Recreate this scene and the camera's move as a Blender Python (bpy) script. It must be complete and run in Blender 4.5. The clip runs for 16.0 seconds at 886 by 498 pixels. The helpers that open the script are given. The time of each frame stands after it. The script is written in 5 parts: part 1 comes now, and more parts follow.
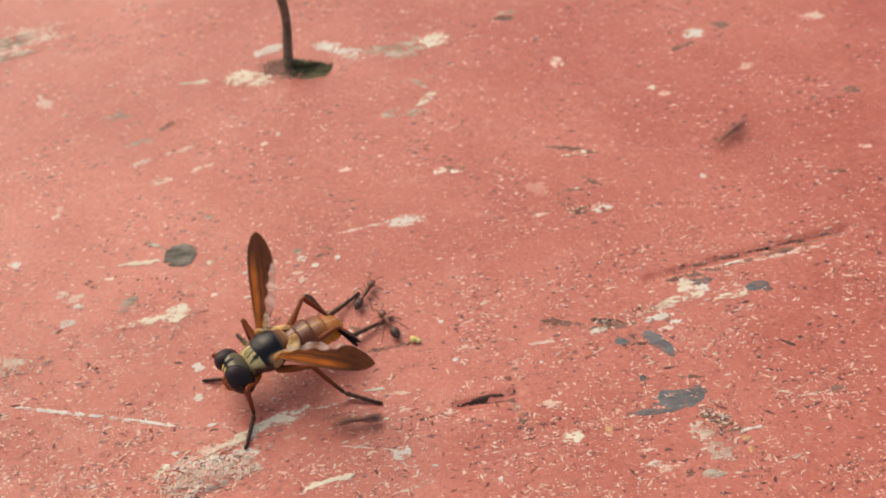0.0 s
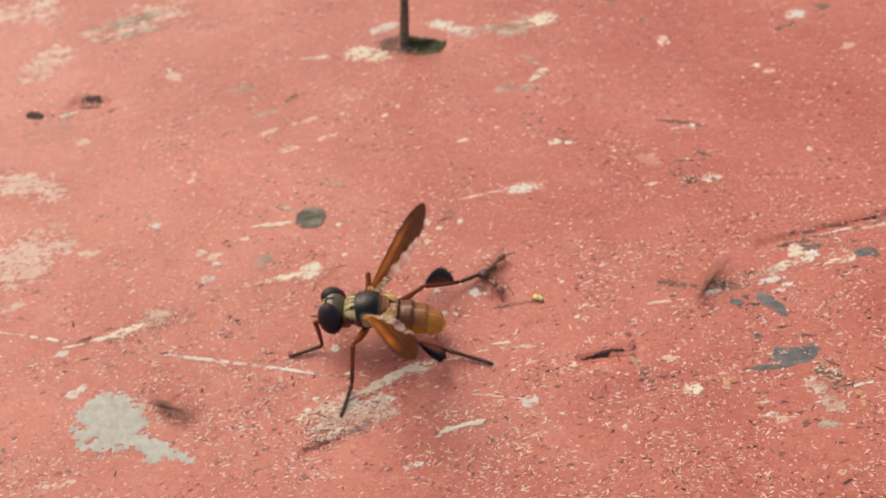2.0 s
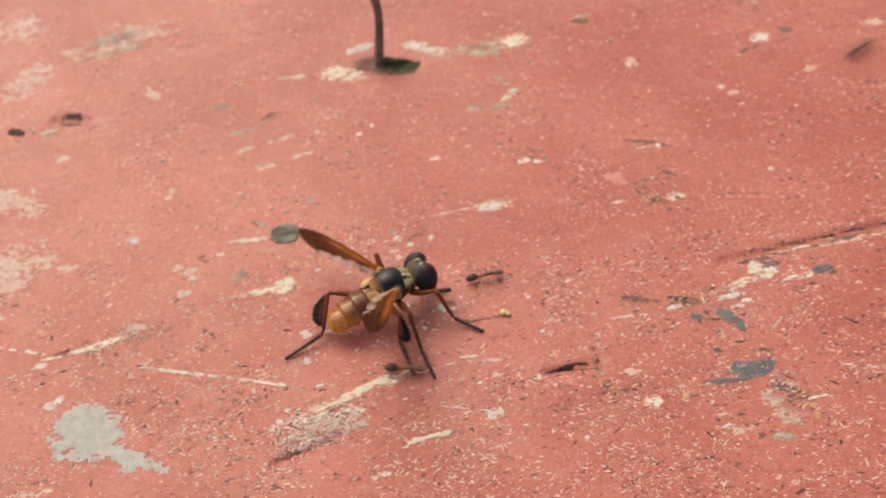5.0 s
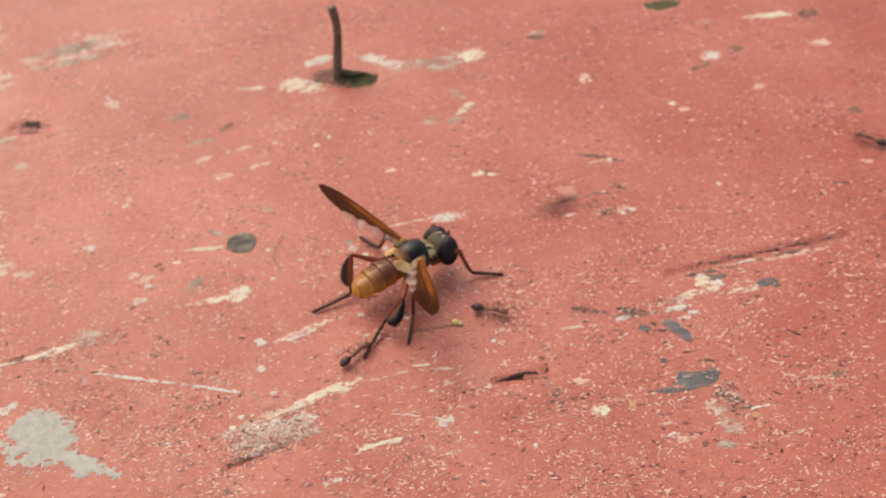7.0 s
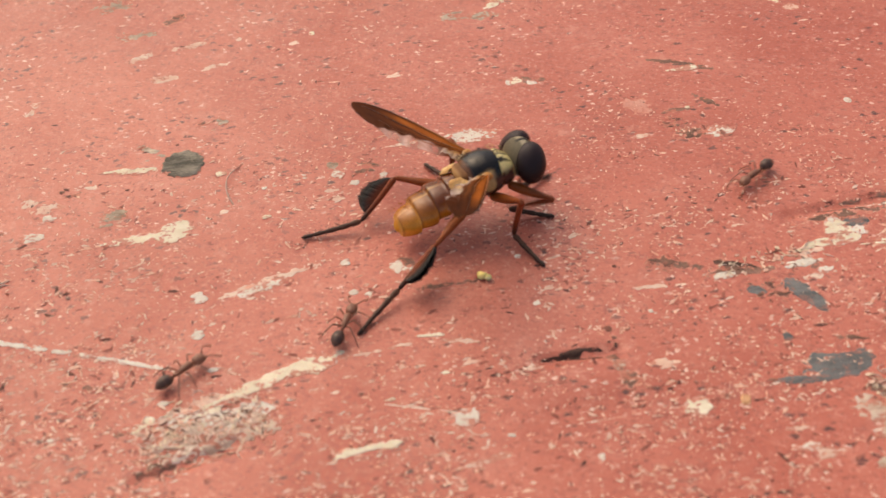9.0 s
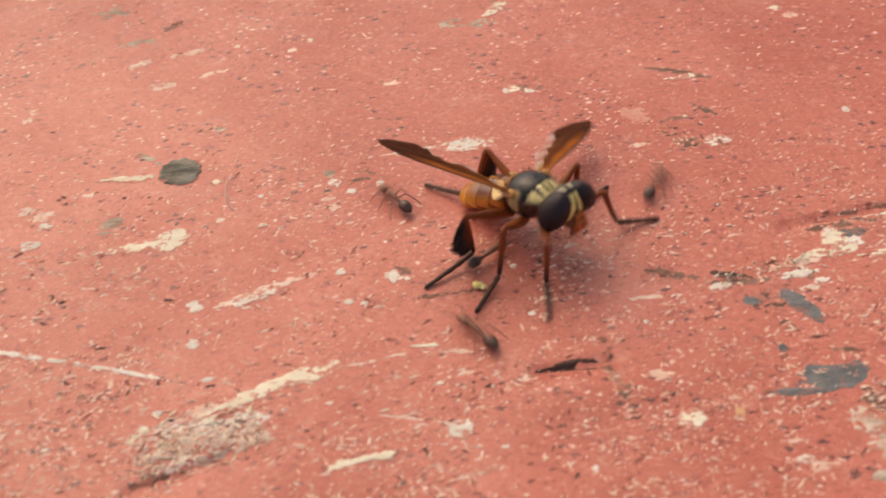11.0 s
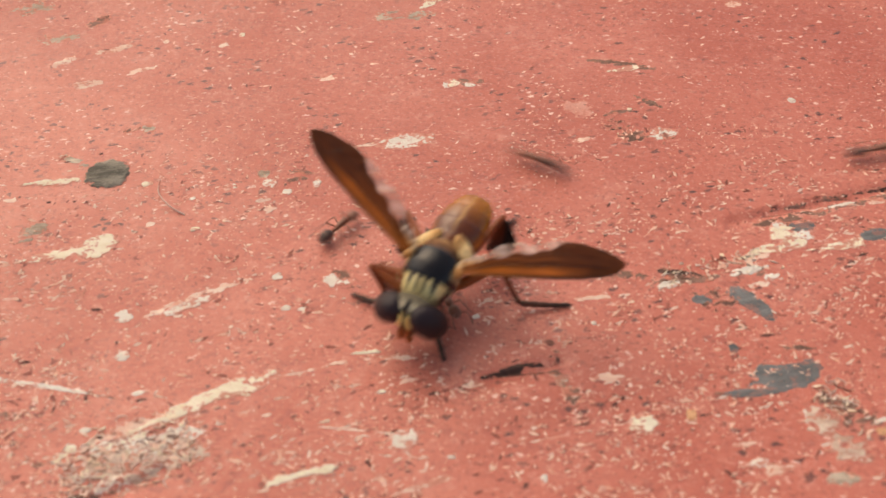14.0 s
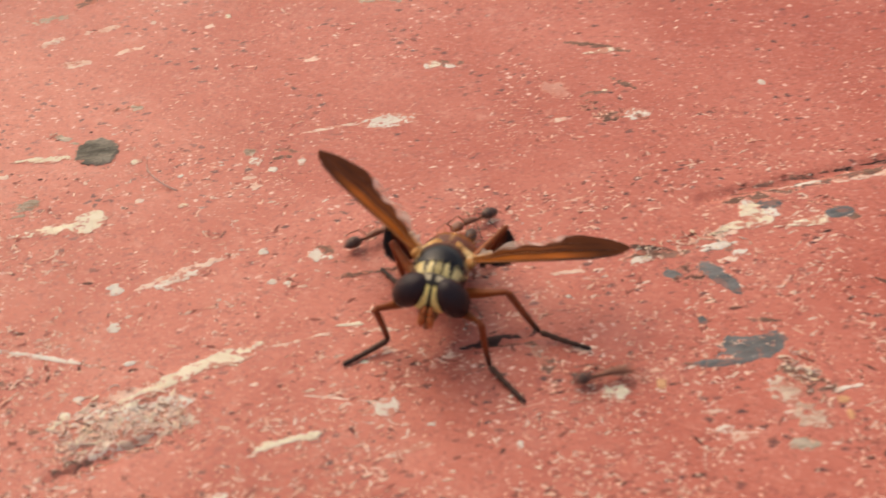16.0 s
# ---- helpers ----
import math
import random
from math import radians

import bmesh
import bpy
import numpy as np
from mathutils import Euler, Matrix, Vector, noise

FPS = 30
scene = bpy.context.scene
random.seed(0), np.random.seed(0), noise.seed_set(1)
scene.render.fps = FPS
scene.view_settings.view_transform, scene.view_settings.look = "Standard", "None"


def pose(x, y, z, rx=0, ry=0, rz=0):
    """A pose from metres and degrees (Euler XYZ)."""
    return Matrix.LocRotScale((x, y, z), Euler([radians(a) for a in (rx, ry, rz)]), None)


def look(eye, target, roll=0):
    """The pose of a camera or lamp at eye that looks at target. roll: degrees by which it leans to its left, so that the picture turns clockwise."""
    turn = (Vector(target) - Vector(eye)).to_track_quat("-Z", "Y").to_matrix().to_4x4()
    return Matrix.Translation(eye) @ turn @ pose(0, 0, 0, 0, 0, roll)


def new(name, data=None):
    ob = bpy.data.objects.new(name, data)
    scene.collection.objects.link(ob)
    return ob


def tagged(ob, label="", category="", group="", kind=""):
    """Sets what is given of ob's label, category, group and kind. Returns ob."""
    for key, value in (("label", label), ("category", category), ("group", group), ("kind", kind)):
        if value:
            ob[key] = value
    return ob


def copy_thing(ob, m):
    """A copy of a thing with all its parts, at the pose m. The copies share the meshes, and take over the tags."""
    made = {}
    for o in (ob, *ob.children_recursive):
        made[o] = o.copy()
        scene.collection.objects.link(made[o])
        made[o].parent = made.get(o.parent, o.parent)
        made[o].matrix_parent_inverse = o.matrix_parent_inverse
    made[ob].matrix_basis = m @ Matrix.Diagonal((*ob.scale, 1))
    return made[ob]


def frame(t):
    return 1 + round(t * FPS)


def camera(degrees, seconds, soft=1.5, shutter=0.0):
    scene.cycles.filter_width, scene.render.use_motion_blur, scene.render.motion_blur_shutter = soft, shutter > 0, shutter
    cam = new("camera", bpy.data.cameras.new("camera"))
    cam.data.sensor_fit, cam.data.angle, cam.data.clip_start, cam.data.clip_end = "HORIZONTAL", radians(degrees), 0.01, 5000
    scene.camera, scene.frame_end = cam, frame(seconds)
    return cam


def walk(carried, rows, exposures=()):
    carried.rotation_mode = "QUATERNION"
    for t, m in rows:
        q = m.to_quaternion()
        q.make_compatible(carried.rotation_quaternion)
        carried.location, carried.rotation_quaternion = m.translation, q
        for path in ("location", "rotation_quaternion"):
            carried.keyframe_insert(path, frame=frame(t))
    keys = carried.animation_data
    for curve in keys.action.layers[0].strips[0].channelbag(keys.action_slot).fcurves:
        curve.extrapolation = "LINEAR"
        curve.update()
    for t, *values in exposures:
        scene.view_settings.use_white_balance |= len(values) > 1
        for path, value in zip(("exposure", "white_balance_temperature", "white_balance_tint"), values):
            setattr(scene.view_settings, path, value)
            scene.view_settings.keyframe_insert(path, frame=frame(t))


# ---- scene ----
cam = camera(39.09, 16.0, soft=1.5, shutter=0.8)
cam.data.dof.use_dof, cam.data.dof.focus_distance, cam.data.dof.aperture_fstop = True, 0.080, 80
walk(cam, [
    (0.0, look((0.00420, -0.06687, 0.06827), (0.00748, 0.00259, 0), -6.32)),
    (0.5, look((0.00430, -0.06643, 0.06867), (0.00664, 0.00375, 0), -6.65)),
    (1.0, look((0.00419, -0.06729, 0.06930), (0.00625, 0.00400, 0), -6.60)),
    (1.5, look((-0.00152, -0.07053, 0.06969), (-0.00122, 0.00061, 0), -7.35)),
    (2.0, look((-0.00211, -0.07181, 0.07062), (-0.00247, 0.00036, 0), -7.60)),
    (2.5, look((-0.00200, -0.07380, 0.07225), (-0.00247, 0.00060, 0), -7.59)),
    (3.0, look((-0.00204, -0.07453, 0.07254), (-0.00233, 0.00056, 0), -7.43)),
    (3.5, look((-0.00225, -0.07261, 0.07108), (-0.00251, 0.00107, 0), -7.48)),
    (4.0, look((-0.00013, -0.07084, 0.07081), (0.00021, 0.00313, 0), -7.16)),
    (4.5, look((-0.00038, -0.07145, 0.07077), (0.00021, 0.00246, 0), -6.96)),
    (5.0, look((-0.00078, -0.07378, 0.07247), (0.00012, 0.00180, 0), -6.75)),
    (5.2, look((0.00067, -0.07423, 0.07287), (0.00170, 0.00202, 0), -6.76)),
    (7.5, look((-0.00077, -0.07522, 0.07335), (0.00383, 0.00239, 0), -4.27)),
    (7.7, look((-0.00166, -0.07468, 0.07302), (0.00293, 0.00190, 0), -4.47)),
    (7.8, look((-0.00246, -0.05955, 0.05565), (0.00084, -0.00193, 0), -3.85)),
    (7.9, look((-0.00248, -0.05368, 0.05019), (0.00075, -0.00221, 0), -3.58)),
    (8.0, look((-0.00243, -0.05405, 0.05055), (0.00126, -0.00184, 0), -3.13)),
    (8.5, look((-0.00129, -0.05600, 0.04836), (0.00202, -0.00401, 0), -2.68)),
    (8.7, look((-0.00058, -0.05597, 0.04875), (0.00240, -0.00386, 0), -2.98)),
    (10.8, look((-0.00008, -0.05601, 0.04898), (0.00190, -0.00366, 0), -3.59)),
    (11.0, look((0.00022, -0.05559, 0.04919), (0.00256, -0.00304, 0), -3.37)),
    (11.5, look((0.00044, -0.05485, 0.04929), (0.00347, -0.00227, 0), -3.10)),
    (12.0, look((0.00040, -0.05418, 0.04900), (0.00384, -0.00218, 0), -2.92)),
    (12.5, look((-0.00029, -0.05496, 0.04938), (0.00339, -0.00292, 0), -2.82)),
    (13.0, look((-0.00044, -0.05538, 0.04976), (0.00352, -0.00316, 0), -2.92)),
    (13.5, look((0.00002, -0.05416, 0.04884), (0.00510, -0.00306, 0), -2.05)),
    (14.0, look((0.00056, -0.05338, 0.04801), (0.00588, -0.00340, 0), -1.90)),
    (14.5, look((-0.00075, -0.05332, 0.04797), (0.00495, -0.00415, 0), -1.51)),
    (15.0, look((-0.00152, -0.05404, 0.04775), (0.00355, -0.00594, 0), -1.87)),
    (15.5, look((-0.00081, -0.05419, 0.04812), (0.00442, -0.00585, 0), -1.75)),
    (16.0, look((0.00037, -0.05527, 0.04956), (0.00670, -0.00550, 0), -1.03)),
], [(0.0, -0.06, 7550, 11), (7.7, -0.06, 7550, 11), (7.9, -0.04, 8100, 13), (16.0, -0.04, 8100, 13)])

# ---- light: bright overcast sky, the brightest part ahead and to the left ----
world = bpy.data.worlds.new("sky")
scene.world = world
world.use_nodes = True
sky = world.node_tree.nodes.new("ShaderNodeTexSky")
sky.sky_type, sky.sun_disc = "NISHITA", False
sky.sun_elevation, sky.sun_rotation = radians(51), radians(-30)
sky.dust_density, sky.air_density = 4.0, 1.0
back = world.node_tree.nodes["Background"]
world.node_tree.links.new(sky.outputs[0], back.inputs[0])
back.inputs[1].default_value = 0.163
sun = new("sun", bpy.data.lights.new("sun", "SUN"))
sun.data.energy, sun.data.angle, sun.data.color = 0.95, radians(70), (1.0, 0.95, 0.88)
sun.matrix_basis = look((-0.315, 0.545, 0.777), (0, 0, 0))

MM = 0.001
GRAIN = radians(9)


# ---- materials ----
def shader(name, rough=0.6, spec=0.5):
    m = bpy.data.materials.new(name)
    m.use_nodes = True
    b = m.node_tree.nodes["Principled BSDF"]
    b.inputs["Roughness"].default_value = rough
    b.inputs["Specular IOR Level"].default_value = spec
    return m, m.node_tree, b


def node(nt, kind, **values):
    n = nt.nodes.new(kind)
    for key, value in values.items():
        n.inputs[key.replace("_", " ")].default_value = value
    return n


def coords(nt, turn=0.0, stretch=(1, 1, 1)):
    c = nt.nodes.new("ShaderNodeTexCoord")
    m = nt.nodes.new("ShaderNodeMapping")
    m.inputs["Rotation"].default_value = (0, 0, turn)
    m.inputs["Scale"].default_value = stretch
    nt.links.new(c.outputs["Object"], m.inputs["Vector"])
    return m.outputs[0]


def noisy(nt, vector, scale, detail=4.0, rough=0.6):
    n = node(nt, "ShaderNodeTexNoise", Scale=scale, Detail=detail, Roughness=rough)
    nt.links.new(vector, n.inputs["Vector"])
    return n.outputs["Fac"]


def ramp(nt, value, low, high, a=0.0, b=1.0):
    n = nt.nodes.new("ShaderNodeMapRange")
    n.interpolation_type = "SMOOTHSTEP"
    for key, v in (("From Min", low), ("From Max", high), ("To Min", a), ("To Max", b)):
        n.inputs[key].default_value = v
    nt.links.new(value, n.inputs["Value"])
    return n.outputs[0]


def blend(nt, fac, a, b, kind="MIX"):
    n = nt.nodes.new("ShaderNodeMix")
    n.data_type, n.blend_type = "RGBA", kind
    for socket, v in ((n.inputs["Factor"], fac), (n.inputs["A"], a), (n.inputs["B"], b)):
        if isinstance(v, bpy.types.NodeSocket):
            nt.links.new(v, socket)
        elif isinstance(v, tuple):
            socket.default_value = (*v, 1)
        else:
            socket.default_value = v
    return n.outputs["Result"]


def times(nt, a, b):
    n = nt.nodes.new("ShaderNodeMath")
    n.operation = "MULTIPLY"
    nt.links.new(a, n.inputs[0])
    nt.links.new(b, n.inputs[1])
    return n.outputs[0]


def bump(nt, b, value, strength, distance):
    n = node(nt, "ShaderNodeBump", Strength=strength, Distance=distance)
    nt.links.new(value, n.inputs["Height"])
    nt.links.new(n.outputs[0], b.inputs["Normal"])


def dots(nt, vector, scale, size, share):
    """Small spots: a share of the cells of a cell pattern carry one."""
    v = node(nt, "ShaderNodeTexVoronoi", Scale=scale)
    n = node(nt, "ShaderNodeTexNoise", Scale=scale * 1.3, Detail=3.0, Roughness=0.7)
    nt.links.new(vector, n.inputs["Vector"])
    shift, total = nt.nodes.new("ShaderNodeVectorMath"), nt.nodes.new("ShaderNodeVectorMath")
    shift.operation = "MULTIPLY"
    shift.inputs[1].default_value = (1.6 / scale,) * 3
    nt.links.new(n.outputs["Color"], shift.inputs[0])
    nt.links.new(vector, total.inputs[0])
    nt.links.new(shift.outputs[0], total.inputs[1])
    nt.links.new(total.outputs[0], v.inputs["Vector"])
    sep = nt.nodes.new("ShaderNodeSeparateColor")
    nt.links.new(v.outputs["Color"], sep.inputs[0])
    spot = ramp(nt, v.outputs["Distance"], size * 0.55, size, 1, 0)
    pick = ramp(nt, sep.outputs[0], share, share + 0.02, 1, 0)
    return times(nt, spot, pick)


def red_paint():
    m, nt, b = shader("red_paint", 0.5, 0.5)
    flat, long = coords(nt), coords(nt, -GRAIN, (0.6, 1, 1))
    big, mid = noisy(nt, flat, 55, 4), noisy(nt, long, 300, 5, 0.7)
    grain, fine = noisy(nt, flat, 1100, 4, 0.7), noisy(nt, coords(nt, 0.7, (0.8, 1, 1)), 3600, 4, 0.7)
    col = blend(nt, ramp(nt, big, 0.35, 0.65), (0.50, 0.112, 0.070), (0.60, 0.172, 0.116))
    col = blend(nt, ramp(nt, mid, 0.54, 0.74, 0, 0.34), col, (0.70, 0.31, 0.23))
    col = blend(nt, ramp(nt, mid, 0.46, 0.28, 0, 0.34), col, (0.44, 0.095, 0.062))
    col = blend(nt, ramp(nt, grain, 0.54, 0.70, 0, 0.34), col, (0.74, 0.37, 0.28))
    col = blend(nt, ramp(nt, grain, 0.46, 0.31, 0, 0.5), col, (0.31, 0.066, 0.050))
    col = blend(nt, ramp(nt, fine, 0.56, 0.68, 0, 0.48), col, (0.80, 0.44, 0.34))
    col = blend(nt, ramp(nt, fine, 0.45, 0.33, 0, 0.60), col, (0.25, 0.058, 0.045))
    where = ramp(nt, noisy(nt, flat, 170, 3), 0.42, 0.60)
    col = blend(nt, times(nt, dots(nt, coords(nt, 0.9, (0.7, 1, 1)), 2600, 0.34, 0.20), where), col, (0.86, 0.58, 0.47))
    col = blend(nt, times(nt, dots(nt, coords(nt, 0.4, (0.6, 1, 1)), 2300, 0.40, 0.24), where), col, (0.12, 0.038, 0.030))
    nt.links.new(col, b.inputs["Base Color"])
    nt.links.new(ramp(nt, mid, 0.3, 0.7, 0.44, 0.32), b.inputs["Roughness"])
    bump(nt, b, blend(nt, 0.5, grain, fine), 0.55, 0.0002)
    return m


def worn(name, a, c, rough=0.75, scale=900, keep=0.85, rim=True, pits=1.0, streak=0.3):
    """A worn bare patch: two tones, fine grit and pits."""
    m, nt, b = shader(name, rough, 0.35)
    flat, long, wide = coords(nt), coords(nt, -GRAIN, (streak, 1, 1)), coords(nt, -GRAIN, (0.6, 1, 1))
    n, f = noisy(nt, long, scale, 5, 0.7), noisy(nt, flat, scale * 3.2, 3, 0.7)
    info = nt.nodes.new("ShaderNodeObjectInfo")
    col = blend(nt, ramp(nt, n, 0.35, 0.65), a, c)
    col = blend(nt, ramp(nt, f, 0.60, 0.74, 0, 0.5), col, tuple(min(0.9, v * 1.35) for v in c))
    tiny = noisy(nt, flat, scale * 8, 3, 0.7)
    col = blend(nt, ramp(nt, f, 0.36, 0.27, 0, 0.5 * pits), col, tuple(v * 0.35 for v in a))
    col = blend(nt, ramp(nt, tiny, 0.36, 0.28, 0, 0.75 * pits), col, tuple(v * 0.3 for v in a))
    col = blend(nt, ramp(nt, tiny, 0.60, 0.70, 0, 0.5), col, tuple(min(0.92, v * 1.3) for v in c))
    col = blend(nt, ramp(nt, info.outputs["Random"], 0, 1, 0, 0.2), col, tuple(v * 0.75 for v in a))
    if keep:
        col = blend(nt, ramp(nt, noisy(nt, wide, 1500, 4, 0.75), 0.53, 0.57, 0, keep), col, (0.60, 0.21, 0.145))
    if rim:
        r = nt.nodes.new("ShaderNodeAttribute")
        r.attribute_name = "wear"
        gap = nt.nodes.new("ShaderNodeMath")
        gap.operation = "SUBTRACT"
        nt.links.new(noisy(nt, wide, 2100, 5, 0.8), gap.inputs[0])
        nt.links.new(r.outputs["Fac"], gap.inputs[1])
        paint = blend(nt, ramp(nt, f, 0.4, 0.6), (0.62, 0.215, 0.152), (0.72, 0.33, 0.25))
        col = blend(nt, ramp(nt, gap.outputs[0], -0.02, 0.05), col, paint)
    nt.links.new(col, b.inputs["Base Color"])
    bump(nt, b, blend(nt, 0.5, f, tiny), 0.8, 0.00022)
    return m


def pigment(name, rough=0.4, spec=0.5, grit=6000, relief=0.15, coat=0.0, sheen=0.0):
    """Colour from the surface's own pigment, broken up by fine mottling."""
    m, nt, b = shader(name, rough, spec)
    p = nt.nodes.new("ShaderNodeAttribute")
    p.attribute_name = "pigment"
    n = noisy(nt, coords(nt), grit, 4, 0.65)
    col = blend(nt, ramp(nt, n, 0.30, 0.70, 0.0, 0.2), p.outputs["Color"], (0.0, 0.0, 0.0), "MULTIPLY")
    nt.links.new(col, b.inputs["Base Color"])
    b.inputs["Coat Weight"].default_value = coat
    b.inputs["Coat Roughness"].default_value = 0.15
    b.inputs["Sheen Weight"].default_value = sheen
    bump(nt, b, n, relief, 0.00006)
    return m


def wing_film():
    """Stained membrane: a thin film that also glows with the light behind it."""
    m, nt, b = shader("wing_film", 0.42, 0.05)
    b.inputs["IOR"].default_value = 1.2
    p = nt.nodes.new("ShaderNodeAttribute")
    p.attribute_name = "pigment"
    n = noisy(nt, coords(nt, 0, (0.25, 1, 1)), 2600, 3)
    col = blend(nt, ramp(nt, n, 0.35, 0.7, 0, 0.35), p.outputs["Color"], (0.16, 0.05, 0.015))
    nt.links.new(col, b.inputs["Base Color"])
    bump(nt, b, n, 0.3, 0.00008)
    glow = nt.nodes.new("ShaderNodeBsdfTranslucent")
    nt.links.new(col, glow.inputs["Color"])
    clear = nt.nodes.new("ShaderNodeBsdfTransparent")
    inner, outer = nt.nodes.new("ShaderNodeMixShader"), nt.nodes.new("ShaderNodeMixShader")
    inner.inputs[0].default_value = 0.3
    nt.links.new(b.outputs[0], inner.inputs[1])
    nt.links.new(glow.outputs[0], inner.inputs[2])
    nt.links.new(p.outputs["Alpha"], outer.inputs[0])
    nt.links.new(clear.outputs[0], outer.inputs[1])
    nt.links.new(inner.outputs[0], outer.inputs[2])
    nt.links.new(outer.outputs[0], nt.nodes["Material Output"].inputs["Surface"])
    return m


PAINT = red_paint()
STYLES = {
    "cream": worn("cream_undercoat", (0.82, 0.70, 0.50), (0.96, 0.88, 0.70), 0.7, pits=0.35),
    "white": worn("chalky_white", (0.76, 0.66, 0.55), (0.90, 0.84, 0.74), 0.75, pits=0.4),
    # pale scuffs; broad patches of it also imitate bright haze
    "pale": worn("pale_scuff_or_haze", (0.80, 0.50, 0.38), (0.90, 0.73, 0.60), 0.7, pits=0.4),
    "grey": worn("grey_wood", (0.34, 0.24, 0.17), (0.78, 0.66, 0.52), 0.8, 1600),
    "concrete": worn("grey_splash", (0.54, 0.52, 0.44), (0.72, 0.70, 0.60), 0.85, 1400, keep=0.0, streak=1.0),
    "slate": worn("slate_primer_or_gap", (0.12, 0.125, 0.125), (0.23, 0.235, 0.23), 0.7, 1300, keep=0.35),
    # bare brown wood; the same tone also serves as painted shade
    "brown": worn("brown_wood_or_shade", (0.16, 0.085, 0.06), (0.36, 0.20, 0.15), 0.8, 700),
    # near-black for gaps, with their shade put into the colour
    "dark": worn("dark_gap_or_shade", (0.055, 0.030, 0.024), (0.18, 0.095, 0.07), 0.85, keep=0.0, rim=False),
    "knot": worn("grey_knot", (0.11, 0.10, 0.075), (0.42, 0.37, 0.29), 0.7, 1500, keep=0.0),
    "bark": worn("frayed_wood", (0.64, 0.40, 0.30), (0.92, 0.76, 0.61), 0.85, 1700),
    "orange": worn("orange_crumb", (0.62, 0.30, 0.14), (0.80, 0.45, 0.25), 0.6, keep=0.0, rim=False),
    "blush": worn("blushed_paint", (0.66, 0.27, 0.20), (0.72, 0.36, 0.28), 0.6, keep=0.0),
    # whitish grit, its pale tone also used for painted glints
    "grit": worn("paint_grit_glints", (0.76, 0.47, 0.36), (0.90, 0.70, 0.58), 0.6, keep=0.0, rim=False, pits=0.0),
    "moss": worn("dark_moss", (0.07, 0.065, 0.03), (0.19, 0.18, 0.085), 0.9, 1800, keep=0.0),
    "debris": worn("brown_debris", (0.12, 0.055, 0.04), (0.36, 0.19, 0.14), 0.8, 2200, keep=0.5),
    "speck": worn("brown_speck", (0.09, 0.036, 0.028), (0.20, 0.08, 0.06), 0.8, keep=0.0, rim=False),
    # brown flecks that also carry the shadow side of lifted scales
    "shard": worn("dark_shard_shade", (0.24, 0.075, 0.055), (0.40, 0.13, 0.095), 0.8, keep=0.0, rim=False),
    "flake": worn("lifted_flake", (0.86, 0.42, 0.29), (0.98, 0.76, 0.60), 0.5, 1500, keep=0.0, rim=False, pits=0.0),
    "fibre_cream": worn("cream_fibre", (0.88, 0.66, 0.46), (0.96, 0.84, 0.64), 0.7, keep=0.0, rim=False, pits=0.0),
    "fibre_white": worn("white_fibre", (0.84, 0.58, 0.46), (0.94, 0.80, 0.68), 0.7, keep=0.0, rim=False, pits=0.0),
    "fibre_brown": worn("brown_fibre", (0.24, 0.11, 0.08), (0.46, 0.25, 0.18), 0.8, keep=0.0, rim=False, pits=0.0),
    "leaf": worn("withered_leaf", (0.07, 0.065, 0.03), (0.19, 0.18, 0.085), 0.9, 1800, keep=0.0, rim=False),
    "yellow": worn("yellow_crumb", (0.95, 0.74, 0.20), (0.97, 0.88, 0.48), 0.5, 400, keep=0.0, rim=False, pits=0.0),
}


# ---- mesh tools ----
def link(name, me, material, parent=None, label=""):
    for mat in material if isinstance(material, (list, tuple)) else [material]:
        me.materials.append(mat)
    ob = new(name, me)
    ob.parent = parent
    return tagged(ob, label)


def mesh(name, verts, faces, smooth=True):
    me = bpy.data.meshes.new(name)
    me.from_pydata([tuple(v) for v in verts], [], faces)
    me.update()
    if smooth:
        me.shade_smooth()
    return me


def stain(me, colour):
    """Writes each vertex's pigment; colour takes its place in millimetres."""
    layer = me.attributes.new("pigment", "FLOAT_COLOR", "POINT")
    for v, d in zip(me.vertices, layer.data):
        c = colour(*(v.co / MM))
        d.color = c if len(c) == 4 else (*c, 1)
    return me


def mixed(a, b, f):
    f = min(1.0, max(0.0, f))
    return tuple(p + (q - p) * f for p, q in zip(a, b))


def step(v, low, high):
    f = min(1.0, max(0.0, (v - low) / (high - low)))
    return f * f * (3 - 2 * f)


def spline(keys, n):
    """Points along a smooth curve through the keys."""
    k = np.array([keys[0], *keys, keys[-1]], float)
    out = []
    for u in np.linspace(0, len(keys) - 1, n):
        i = min(int(u), len(keys) - 2)
        f = u - i
        a, b, c, d = k[i : i + 4]
        out.append(0.5 * (2 * b + (c - a) * f + (2 * a - 5 * b + 4 * c - d) * f**2 + (3 * b - a - 3 * c + d) * f**3))
    return np.array(out)


def lofted(keys, rings=40, seg=32):
    """Closed body along x from keys of x, centre height, half width, height above and depth below, in millimetres."""
    verts, faces = [], []
    for x, z, w, up, down in spline(keys, rings):
        for j in range(seg):
            a = 2 * math.pi * j / seg
            s = math.sin(a)
            verts.append((x * MM, max(w, 0.01) * math.cos(a) * MM, (z + (max(up, 0.01) if s > 0 else max(down, 0.01)) * s) * MM))
    for i in range(rings - 1):
        for j in range(seg):
            a, b = i * seg + j, i * seg + (j + 1) % seg
            faces.append((a, a + seg, b + seg, b))
    faces += [tuple(range(seg)), tuple(reversed(range((rings - 1) * seg, rings * seg)))]
    return verts, faces


